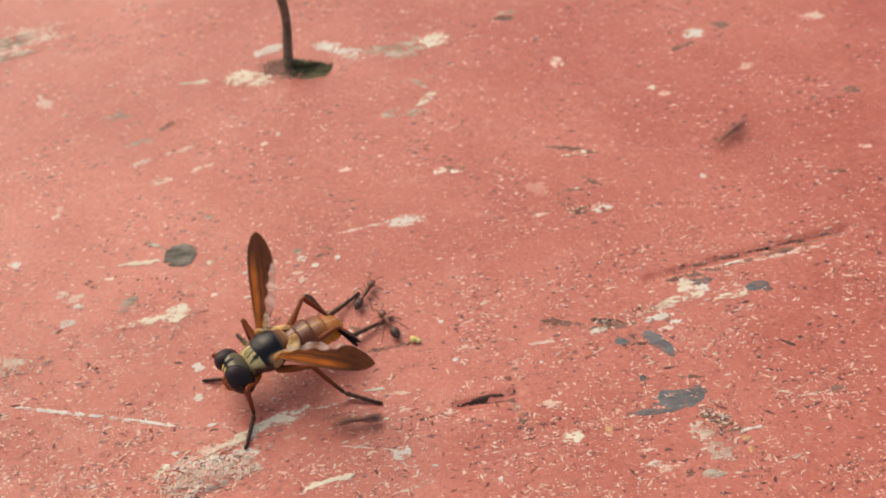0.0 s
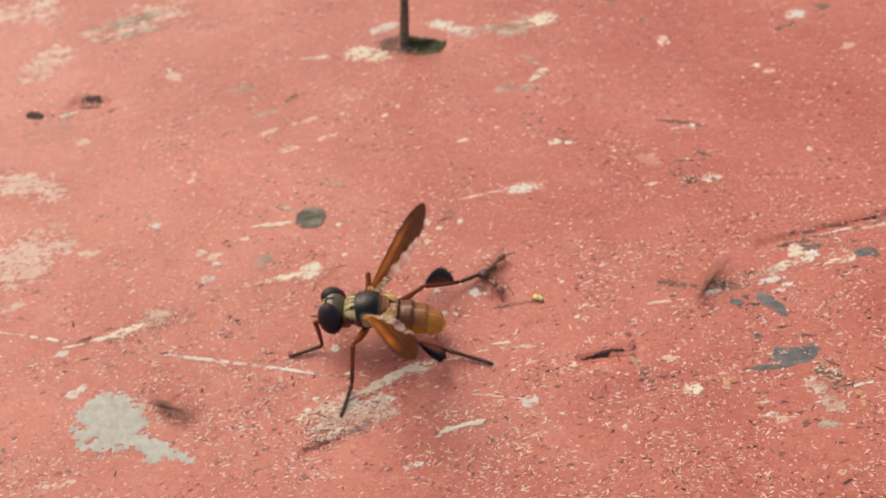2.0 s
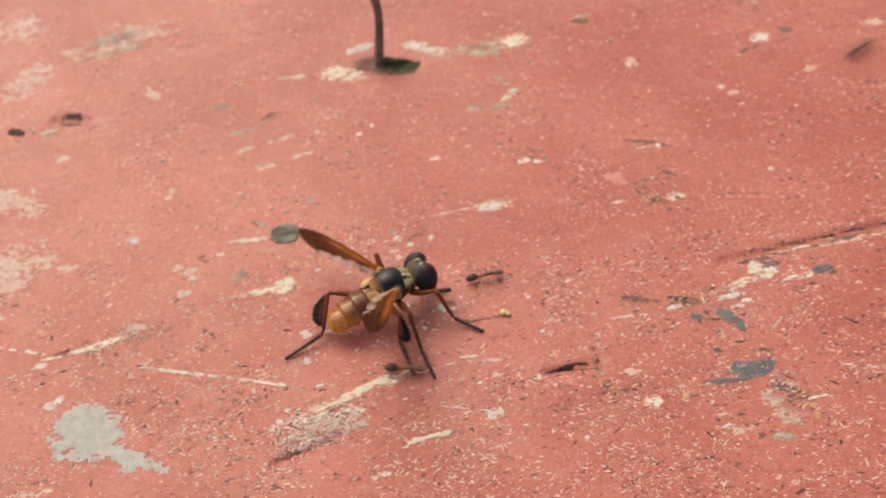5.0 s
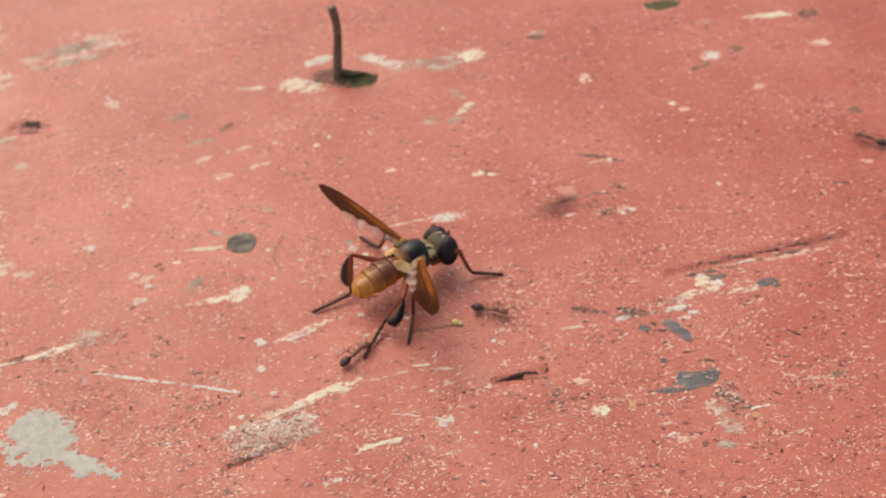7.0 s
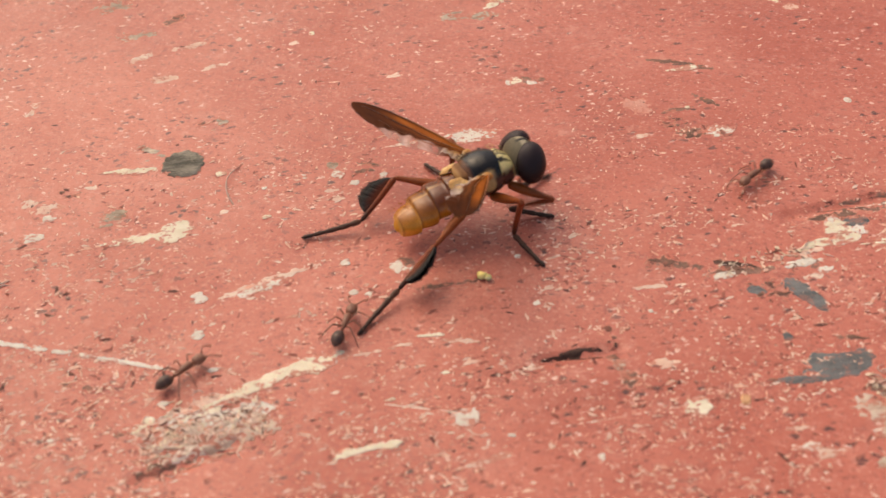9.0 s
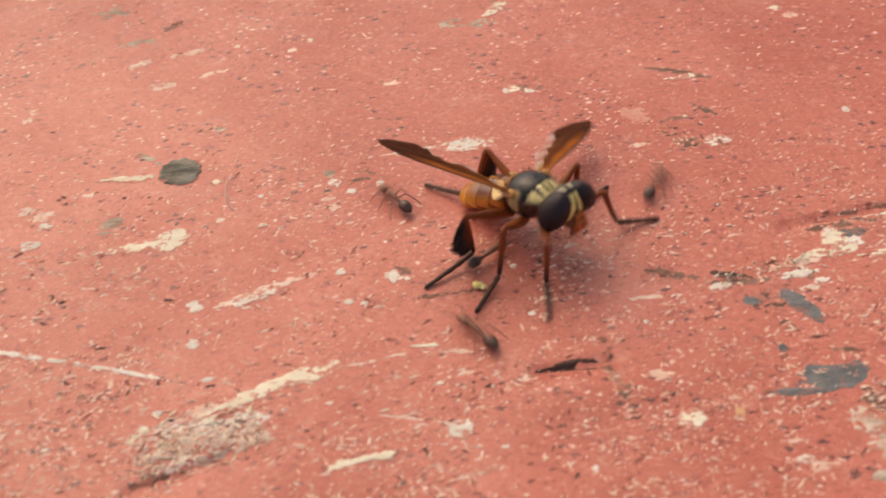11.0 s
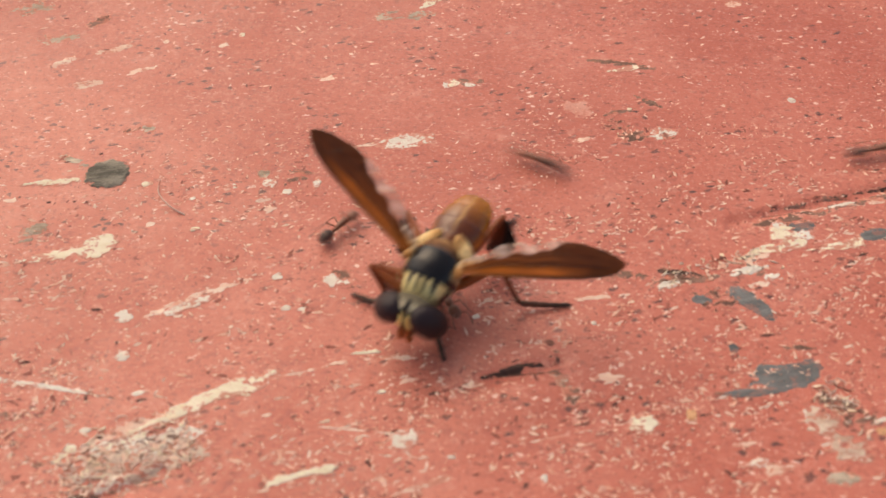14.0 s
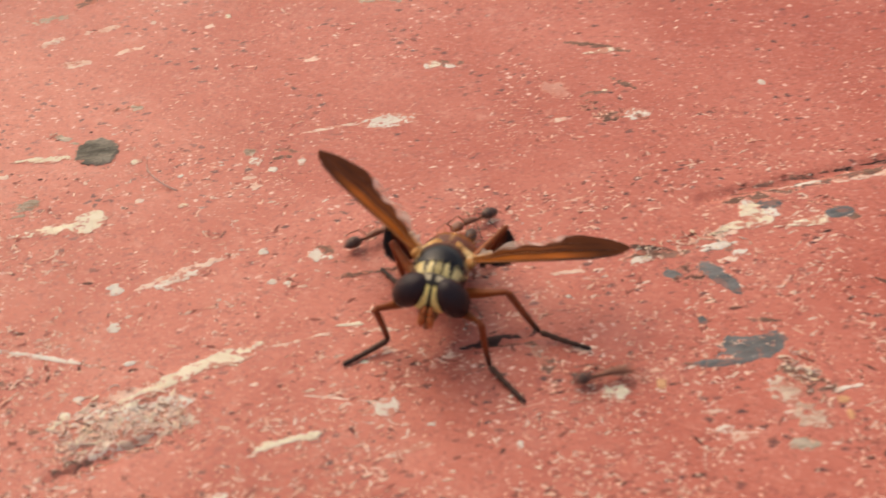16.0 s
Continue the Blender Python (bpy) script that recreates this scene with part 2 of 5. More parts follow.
def ball(centre, radii, turn=(0, 0, 0), n=20, seg=28):
    m = pose(*[c * MM for c in centre], *turn)
    verts, faces = [], []
    for i in range(n + 1):
        p = math.pi * i / n
        for j in range(seg):
            a = 2 * math.pi * j / seg
            v = Vector((math.sin(p) * math.cos(a) * radii[0], math.sin(p) * math.sin(a) * radii[1], math.cos(p) * radii[2])) * MM
            verts.append(m @ v)
    for i in range(n):
        for j in range(seg):
            a, b = i * seg + j, i * seg + (j + 1) % seg
            faces.append((a, a + seg, b + seg, b))
    return verts, faces


def tube(points, radii, seg=8):
    """A round rod along points, in millimetres, with a radius at each."""
    pts = [Vector(p) for p in points]
    verts, faces = [], []
    for i, p in enumerate(pts):
        along = (pts[min(i + 1, len(pts) - 1)] - pts[max(i - 1, 0)]).normalized()
        side = along.cross(Vector((0.31, 0.17, 0.93))).normalized()
        other = along.cross(side)
        for j in range(seg):
            a = 2 * math.pi * j / seg
            verts.append((p + (side * math.cos(a) + other * math.sin(a)) * radii[i]) * MM)
    for i in range(len(pts) - 1):
        for j in range(seg):
            a, b = i * seg + j, i * seg + (j + 1) % seg
            faces.append((a, b, b + seg, a + seg))
    faces += [tuple(reversed(range(seg))), tuple(range((len(pts) - 1) * seg, len(pts) * seg))]
    return verts, faces


def joined(*pieces):
    verts, faces = [], []
    for v, f in pieces:
        faces += [tuple(i + len(verts) for i in face) for face in f]
        verts += list(v)
    return verts, faces


def bristles(rng, roots, length, radius=0.018):
    """Fine hairs from root points along given directions."""
    out = []
    for p, d in roots:
        p, d = Vector(p), Vector(d).normalized()
        q = p + d * length * rng.uniform(0.6, 1.2)
        out.append(tube([p, p.lerp(q, 0.6) + Vector((0, 0, 0.03)), q], [radius, radius * 0.7, 0.003], 3))
    return joined(*out) if out else ([], [])


# ---- the painted boards: one sheet, with relief in its middle ----
WAVES = [(random.uniform(0, 6.28), random.uniform(0.08, 0.9), random.uniform(0, 6.28)) for _ in range(14)]
CRACKS = []


def crack(x1, y1, x2, y2, width, depth):
    CRACKS.append((x1, y1, x2, y2, width, depth))


crack(6.57, -13.05, 10.85, -12.67, 0.3, 0.35)
crack(22.39, -3.64, 38.16, -1.56, 0.35, 0.3)
crack(-13.88, -18.19, -9.22, -16.44, 0.35, 0.3)
crack(-4.93, 28.96, -0.47, 28.17, 1.3, 0.5)
crack(-35.75, 26.90, -32.84, 26.29, 0.8, 0.4)


def height(x, y):
    """Relief of the painted wood in millimetres."""
    x, y = np.asarray(x, float), np.asarray(y, float)
    u, v = x * math.cos(GRAIN) + y * math.sin(GRAIN), y * math.cos(GRAIN) - x * math.sin(GRAIN)
    h = 0 * x
    for a, k, b in WAVES:
        h = h + 0.0022 / k**0.5 * np.sin(k * v * 3.0 + a + 0.7 * np.sin(0.09 * u * (1 + k) + b))
    h = h + 0.012 * np.sin(1.7 * u + 2.3 * np.sin(0.8 * v)) * np.sin(2.1 * v + 1.3 * np.sin(0.6 * u))
    h = h + 0.22 * np.exp(-(((x - 8.24) / 3.0) ** 2 + ((y + 14.74) / 1.4) ** 2))
    for x1, y1, x2, y2, w, d in CRACKS:
        dx, dy = x2 - x1, y2 - y1
        f = np.clip(((x - x1) * dx + (y - y1) * dy) / (dx * dx + dy * dy), 0, 1)
        off = np.hypot(x - x1 - f * dx, y - y1 - f * dy) + 0.05 * np.sin(2.3 * u) + 0.03 * np.sin(7.1 * u)
        h = h - d * np.exp(-((off / w) ** 2) * 1.4)
    edge = np.clip(1.2 - np.maximum(np.abs(x - 2) / 50, np.abs(y - 14) / 48), 0, 0.2) * 5
    return h * edge


def sheet():
    xs = np.r_[-6000, -1500, -400, -120, -70, np.arange(-46, 50.1, 0.33), 70, 120, 400, 1500, 6000]
    ys = np.r_[-6000, -1500, -400, -120, -60, np.arange(-34, 60.1, 0.33), 80, 120, 400, 1500, 6000]
    gx, gy = np.meshgrid(xs, ys)
    pts = np.stack([gx, gy, height(gx, gy)], -1).reshape(-1, 3) * MM
    n = len(xs)
    i = (np.arange(len(ys) - 1)[:, None] * n + np.arange(n - 1)[None]).ravel()
    return mesh("floor", pts.tolist(), np.stack([i, i + 1, i + n + 1, i + n], 1).tolist())


floor = tagged(link("floor", sheet(), PAINT), "weathered wooden boards with chipped red paint", "floor", kind="structure")

CHIP_RNG = random.Random(7)


def grained(x, y, seed):
    """Smooth noise of unit cells, about -1 to 1, over arrays."""
    ix, iy = np.floor(x), np.floor(y)
    fx, fy = x - ix, y - iy
    fx, fy = fx * fx * (3 - 2 * fx), fy * fy * (3 - 2 * fy)

    def knot(i, j):
        v = np.sin(i * 127.1 + j * 311.7 + seed * 74.7) * 43758.5453
        return (v - np.floor(v)) * 2 - 1

    low = knot(ix, iy) * (1 - fx) + knot(ix + 1, iy) * fx
    high = knot(ix, iy + 1) * (1 - fx) + knot(ix + 1, iy + 1) * fx
    return low * (1 - fy) + high * fy


# style: unevenness of the rim, thickness, how far the crumbs spread
WORN = {"bark": (1.9, 0.03, 1.6), "pale": (1.7, 0.008, 1.6), "brown": (1.6, 0.015, 1.5), "dark": (0.5, 0.01, 1.15), "concrete": (0.85, 0.03, 1.25),
        "knot": (0.30, 0.13, 1.2), "cream": (1.0, 0.03, 1.35), "white": (0.95, 0.025, 1.4), "grey": (1.8, 0.01, 1.5), "slate": (0.75, 0.02, 1.3), "blush": (1.0, 0.008, 1.3), "debris": (1.9, 0.04, 1.5)}


def chip(style, x, y, length, width, angle):
    """A ragged patch, mostly bare where the paint has flaked, at some calls painted shade or haze: islands and holes,
    broken along the wood's grain.
    """
    rng = CHIP_RNG
    rough, lift, spread = WORN.get(style, (1.0, 0.04, 1.3))
    a, seed = radians(angle), rng.uniform(0, 90)
    cell = min(0.10, max(0.045, width / 9))
    us = np.arange(-length / 2 * spread, length / 2 * spread + cell, cell)
    vs = np.arange(-width / 2 * spread - cell, width / 2 * spread + 2 * cell, cell)
    u, v = np.meshgrid(us, vs)
    px, py = x + u * math.cos(a) - v * math.sin(a), y + u * math.sin(a) + v * math.cos(a)
    g = GRAIN
    along, over = px * math.cos(g) + py * math.sin(g), py * math.cos(g) - px * math.sin(g)
    k = 1.0 / max(0.35, min(1.6, width))
    n = 0.55 * grained(along * 0.9 * k, over * 1.5 * k, seed) + 0.5 * grained(along * 2.0, over * 3.6, seed + 3) + 0.5 * grained(along * 3.6 + over, over * 5.5 - along, seed + 7) + 0.42 * grained(along * 6.5 + 0.4 * over, over * 8 - along, seed + 11)
    fat = np.clip(0.75 + 0.75 * u / length, 0.3, 1.15) if style == "cream" and length > 2.6 * width else 1.0
    f = 1 - np.abs(2 * u / length) ** 2.6 - np.abs(2 * v / (fat * max(width, 0.12))) ** 2.0 + rough * n
    if width < 0.45 and style in ("white", "pale", "cream"):
        f = f - 0.2 + 0.7 * grained(along * 2.6, over * 0.5, seed + 17)
    if style == "debris":
        f = f - 1.25
    f = np.minimum(f, 6 * (spread - np.abs(2 * u / length)))
    if style not in ("dark", "knot", "moss", "concrete"):
        f = f + 0.28
    f[0, :] = f[-1, :] = -0.5
    f[:, 0] = f[:, -1] = -0.5
    top = height(px, py) + lift * np.clip(f * 2.5, -0.3, 1) + 0.25 * lift * grained(px * 6, py * 6, seed)
    made, verts, faces, wear = {}, [], [], []
    solid = style in ("concrete", "slate")
    worn_down = np.clip(0.42 + 0.7 * f, 0, 1) if solid else np.clip(0.22 + 0.45 * f + (0.2 if width < 0.6 else 0), 0, 0.9 if width < 0.6 else 0.66) if style not in ("dark", "knot", "moss") else np.clip(0.3 + 1.6 * f, 0, 1)

    def point(i, j, p, q):
        key = (i, j, p, q) if (i, j) <= (p, q) else (p, q, i, j)
        if key not in made:
            made[key] = len(verts)
            if (i, j) == (p, q):
                verts.append((px[i, j] * MM, py[i, j] * MM, top[i, j] * MM))
                wear.append(worn_down[i, j])
            else:
                w = f[i, j] / (f[i, j] - f[p, q])
                wear.append(0.1)
                gx, gy = px[i, j] + (px[p, q] - px[i, j]) * w, py[i, j] + (py[p, q] - py[i, j]) * w
                verts.append((gx * MM, gy * MM, (top[i, j] + (top[p, q] - top[i, j]) * w - 0.6 * lift) * MM))
        return made[key]

    inside = f > 0
    busy = inside[:-1, :-1] | inside[1:, :-1] | inside[:-1, 1:] | inside[1:, 1:]
    for i, j in np.argwhere(busy):
        loop = []
        ring = ((i, j), (i, j + 1), (i + 1, j + 1), (i + 1, j))
        for m in range(4):
            p, q = ring[m], ring[(m + 1) % 4]
            if inside[p]:
                loop.append(point(*p, *p))
            if inside[p] != inside[q]:
                loop.append(point(*p, *q))
        if len(loop) > 2:
            faces.append(loop)
    if faces:
        me = mesh("paint_chip", verts, faces, True)
        layer = me.attributes.new("wear", "FLOAT", "POINT")
        layer.data.foreach_set("value", wear)
        link("paint_chip", me, STYLES[style], floor)


def flakes(name, style, count, size, label, tall, seed, shift=0.0, long=1.5):
    """Countless little scales of cracked paint, in drifts: angular, each lifted at one side."""
    rng = np.random.RandomState(seed)
    where = np.random.RandomState(50)
    x, y = where.uniform(-42, 44, count), where.uniform(-28, 42, count)
    drift = 0.6 * grained(x * 0.22, y * 0.3, 5) + 0.5 * grained(x * 0.6, y * 0.8, 9) + 0.35 * grained(x * 1.5, y * 2.0, 12)
    keep = where.rand(count) < np.clip(0.32 + 0.75 * drift, 0.06, 1) * np.clip(1.25 - (y + 12) / 24, 0.22, 1.25)
    keep &= rng.rand(count) < 0.75
    x, y = x[keep], y[keep]
    turn = where.uniform(0, 6.28, count)[keep]
    x, y = x + shift * np.cos(turn + 1.2), y + shift * np.sin(turn + 1.2)
    h = height(x, y)
    verts, faces = [], []
    for px, py, pz, a in zip(x, y, h, turn):
        s, far, n = size * (1.2 if py < 0 else 1.0) * math.exp(min(1.0, rng.normal(0, 0.5))), long * rng.uniform(0.6, 2.6), 4 if rng.rand() < 0.6 else 5
        base, ends = len(verts), []
        a = a if rng.rand() < 0.5 else GRAIN + rng.normal(0, 0.4)
        for j in range(n):
            p = 2 * math.pi * (j + rng.uniform(-0.32, 0.32)) / n
            ex, ey = math.cos(p) * s * far, math.sin(p) * s
            lift = tall * s * (0.5 + 0.5 * math.sin(p))
            verts.append(((px + ex * math.cos(a) - ey * math.sin(a)) * MM, (py + ex * math.sin(a) + ey * math.cos(a)) * MM, (pz + 0.008 + lift) * MM))
        verts.append((px * MM, py * MM, (pz - 0.02) * MM))
        faces += [tuple(range(base, base + n))] + [(base + (j + 1) % n, base + j, base + n) for j in range(n)]
    ob = link(name, mesh(name, verts, faces, False), STYLES[style])
    return tagged(ob, label, "grit", kind="stuff")


# ---- the fly ----
LEGS = {"f": ((1.5, 0.6, -1.0), 2.8, 2.8, 2.7), "m": ((0.3, 0.8, -1.2), 3.1, 3.1, 2.8), "h": ((-0.7, 0.7, -1.1), 4.1, 3.2, 3.6)}
AMBER, RUST, BLACK = (0.50, 0.16, 0.022), (0.26, 0.055, 0.016), (0.012, 0.010, 0.010)
HINGE = (0.0, 1.45, 0.75)
WING = 8.3


def thorax_tint(x, y, z):
    front = step(x + 0.10 * y * y, 1.08, 1.15)
    wide = step(x, 1.9, 1.2)
    stripe = max(step(0.05 + 0.08 * wide - abs(abs(y) - 0.22), 0, 0.05), step(0.05 + 0.10 * wide - abs(abs(y) - 0.66), 0, 0.05))
    ends = step(x, 1.92, 1.74)
    gold = mixed((0.80, 0.66, 0.30), (0.36, 0.27, 0.10), step(abs(y), 0.2, 0.05) * 0.7)
    gold = mixed(gold, (0.025, 0.018, 0.014), stripe * ends)
    top = mixed(BLACK, gold, front)
    top = mixed(top, (0.16, 0.065, 0.028), step(x, -0.62, -0.78))
    top = mixed(top, (0.55, 0.36, 0.16), step(abs(y), 1.12, 1.25) * step(x, 0.7, 0.3))
    side = mixed((0.07, 0.03, 0.022), (0.52, 0.38, 0.17), step(math.sin(3.1 * x + 1.3) * math.cos(2.4 * z), 0.25, 0.6))
    return mixed(side, top, step(z, 0.15, 0.5))


def abdomen_tint(x, y, z):
    z = z + 0.26 * (-x - 1.1)
    seg = (-x - 1.1) % 1.04 / 1.04
    back = step(-x, 2.8, 4.9)
    # the translucent glow of the flanks is put into this orange
    side = mixed((0.58, 0.190, 0.012), (0.80, 0.345, 0.024), back)
    top = mixed((0.16, 0.036, 0.006), (0.48, 0.155, 0.014), back)
    c = mixed(side, top, step(z, -0.4, 0.35))
    c = mixed(c, (0.045, 0.015, 0.008), step(-x, 1.6, 1.2) * step(z, -0.4, 0.1))
    c = mixed(c, mixed((0.09, 0.022, 0.008), (0.34, 0.12, 0.02), back), step(seg, 0.86, 0.97) * 0.6)
    # painted highlight along each rear segment's front edge
    c = mixed(c, (0.84, 0.46, 0.09), step(seg, 0.10, 0.03) * back * 0.5)
    line = step(0.09 - abs(y), 0, 0.05) * step(z, 0.0, 0.3)
    return mixed(c, mixed((0.36, 0.13, 0.03), (0.74, 0.38, 0.09), step(-x, 2.2, 3.0)), line * 0.55)


def head_tint(x, y, z):
    a, down = abs(y), min(1.0, max(0.0, (1.0 - z) / 1.6))
    inner = 0.06 + 0.22 * down * down
    face = mixed(BLACK, (0.98, 0.80, 0.28), step(a, inner - 0.02, inner + 0.02))
    face = mixed(face, BLACK, step(z, 0.88, 1.02))
    low = mixed((0.34, 0.13, 0.06), (1.0, 0.80, 0.26), step(a, 0.40, 0.46))
    front = mixed(face, low, step(z, -0.35, -0.55))
    rear = mixed((0.15, 0.125, 0.080), (0.48, 0.41, 0.28), step(x, -0.30, -0.08))
    rear = mixed(rear, (0.66, 0.62, 0.50), step(a, 0.80, 1.0) * step(x, -0.55, -0.35))
    rear = mixed(rear, BLACK, step(0.16 - a, 0, 0.06) * step(x, -0.5, -0.2))
    return mixed(rear, front, step(x, 0.12, 0.28))


def limb(length, thick, colour, bulge=0.0, knots=0, hair=0, seed=1, fan=False):
    """A leg segment along x with joints, taper and hairs."""
    rng = random.Random(seed)
    n = 22
    pts = [(length * i / (n - 1), 0, -0.05 * math.sin(math.pi * i / (n - 1))) for i in range(n)]
    rad = []
    for i in range(n):
        f = i / (n - 1)
        r = thick * (1 - 0.35 * f) + bulge * math.sin(math.pi * min(1, f * 1.25)) * (f < 0.8)
        if knots:
            r *= 0.72 + 0.4 * abs(math.sin(math.pi * f * knots)) ** 0.6
        rad.append(r * (0.55 if i in (0, n - 1) else 1))
    pieces = [tube(pts, rad, 10)]
    roots = []
    for _ in range(hair):
        f, a = rng.uniform(0.05, 0.97), rng.uniform(0, 6.28)
        roots.append(((length * f, thick * 0.7 * math.cos(a), thick * 0.7 * math.sin(a)), (1.0, math.cos(a), math.sin(a))))
    pieces.append(bristles(rng, roots, 0.28, 0.014))
    if fan:
        blade = []
        for i in range(60):
            f = i / 59
            x = length * (0.06 + 0.74 * f)
            tall = 1.32 * math.sin(math.pi * (0.04 + 0.92 * f)) ** 0.6
            for side in (-0.05, 0.05):
                blade.append(((x, side, 0.05), (0.30, side * 1.6 + rng.uniform(-0.06, 0.06), 1), tall))
        for p, d, tall in blade:
            d = Vector(d).normalized()
            q = Vector(p) + d * tall * rng.uniform(0.9, 1.08)
            pieces.append(tube([p, Vector(p).lerp(q, 0.55), q], [0.055, 0.06, 0.012], 4))
    v, f = joined(*pieces)
    return stain(mesh("limb", v, f), lambda x, y, z: BLACK if fan and z > 0.16 else colour(x / length))


WING_FRONT = [(-0.02, 0.02), (0.0, 0.12), (0.25, 0.24), (0.5, 0.28), (0.72, 0.25), (0.86, 0.10), (0.94, -0.12), (0.985, -0.38), (1.0, -0.60)]
WING_REAR = [(-0.02, -0.20), (0.0, -0.30), (0.10, -0.80), (0.24, -1.50), (0.36, -1.72), (0.42, -1.58), (0.56, -1.80), (0.72, -1.66), (0.86, -1.36), (0.94, -1.06), (0.985, -0.82), (1.0, -0.66)]


def eased(keys, u):
    """A smooth value at u through keys of (place, value)."""
    for (a, p), (b, q) in zip(keys, keys[1:]):
        if u <= b:
            break
    f = min(1.0, max(0.0, (u - a) / (b - a)))
    return p + (q - p) * (0.6 * f + 0.4 * f * f * (3 - 2 * f))


def wing_point(u, w, side):
    """A place on the wing: u from root to tip, w from the front edge to the rear one; the rear half is crumpled."""
    front, rear = eased(WING_FRONT, u), eased(WING_REAR, u)
    y = front + (rear - front) * w
    loose = step(w, 0.45, 0.9) * step(u, 0.82, 0.5)
    z = -0.17 * u * u - 0.12 * w * w + 0.035 * math.sin(w * 15 + 2 * u) * math.sin(math.pi * min(1, u * 1.1))
    z += loose * (0.08 * math.sin(19 * u + 2.5 * w + math.sin(7 * u)) + 0.06 * math.sin(41 * u + 9 * w + 2 * math.sin(11 * u))) - 0.25 * step(w, 0.6, 1.0) * step(u, 0.75, 0.4)
    return (WING * u * MM, -side * y * MM, z * MM)


def wing_tint(u, w):
    edge = 0.63 + 0.40 * step(u, 0.38, 0.74) + 0.05 * math.sin(19 * u) + 0.03 * math.sin(43 * u)
    clear = step(w, edge - 0.02, edge + 0.07) * step(u, 0.08, 0.2)
    streak = step(w, 0.07, 0.14) * step(w, 0.40, 0.24) * step(u, 0.84, 0.55)
    second = 0.3 * step(abs(w - 0.50), 0.07, 0.02) * step(u, 0.72, 0.5)
    c = mixed((0.060, 0.021, 0.011), (0.13, 0.040, 0.015), step(u, 0.75, 0.1))
    c = mixed(c, (0.50, 0.150, 0.028), max(streak * (0.82 + 0.18 * math.sin(23 * u + 9 * w)), 0.7 * second, 0.45 * step(u, 0.16, 0.05)))
    c = mixed(c, (0.12, 0.04, 0.016), 0.7 * step(w, 0.07, 0.03) * step(u, 0.15, 0.3))
    for line in (0.36, 0.66):
        c = mixed(c, (0.045, 0.018, 0.011), 0.65 * step(abs(w - line), 0.022, 0.008))
    # clear rear part: pinkish film, with a whitish sheen painted along its folds
    fold = 0.5 + 0.5 * math.sin(37 * u + 6 * w)
    pale = mixed((0.55, 0.38, 0.30), (0.86, 0.73, 0.65), fold)
    c = mixed(c, pale, clear)
    return (*c, 0.97 - clear * (0.60 - 0.22 * fold))


def wing_mesh(side):
    """The film of a wing along x, its front edge towards -y for the one of side 1."""
    nu, nv = 84, 34
    grid = [(i / nu, j / nv) for i in range(nu + 1) for j in range(nv + 1)]
    faces = []
    for i in range(nu):
        for j in range(nv):
            a = i * (nv + 1) + j
            faces.append((a, a + 1, a + nv + 2, a + nv + 1))
    me = mesh("wing", [wing_point(u, w, side) for u, w in grid], faces)
    layer = me.attributes.new("pigment", "FLOAT_COLOR", "POINT")
    for d, (u, w) in zip(layer.data, grid):
        d.color = wing_tint(u, w)
    return me


def alula(side):
    """The crumpled pale lobe behind a wing's root."""
    nu, nv = 24, 10
    verts = []
    for i in range(nu + 1):
        u = i / nu
        for j in range(nv + 1):
            w = j / nv
            reach = (0.15 + 0.45 * math.sin(math.pi * (0.1 + 0.8 * u)) ** 0.8) * (1 + 0.10 * math.sin(21 * u))
            y = -0.32 - reach * w
            z = -0.16 * w + 0.12 * math.sin(9 * u + 4 * w) * w + 0.06 * math.sin(23 * u) * w - 0.06
            verts.append(((0.1 + 1.5 * u) * MM, -side * y * MM, z * MM))
    faces = [(i * (nv + 1) + j, i * (nv + 1) + j + 1, (i + 1) * (nv + 1) + j + 1, (i + 1) * (nv + 1) + j) for i in range(nu) for j in range(nv)]
    me = mesh("alula", verts, faces)
    layer = me.attributes.new("pigment", "FLOAT_COLOR", "POINT")
    for d, v in zip(layer.data, verts):
        f = step(abs(v[1]) / MM, 0.35, 0.9)
        d.color = (*mixed((0.60, 0.30, 0.10), (0.90, 0.78, 0.66), f), 0.9 - 0.3 * f)
    return me


def veins(side):
    """Ribs that lie on the film."""
    rods = []
    for w, reach, thick in ((0.03, 0.93, 0.055), (0.36, 0.92, 0.028), (0.66, 0.70, 0.022)):
        pts = []
        for i in range(22):
            x, y, z = wing_point(reach * i / 21, w, side)
            pts.append((x / MM, y / MM, z / MM + 0.012))
        rods.append(tube(pts, [thick * (1 - 0.7 * i / 21) for i in range(22)], 6))
    v, f = joined(*rods)
    return stain(mesh("vein", v, f), lambda x, y, z: mixed((0.34, 0.115, 0.025), (0.04, 0.018, 0.011), step(x, 2.5, 6)))


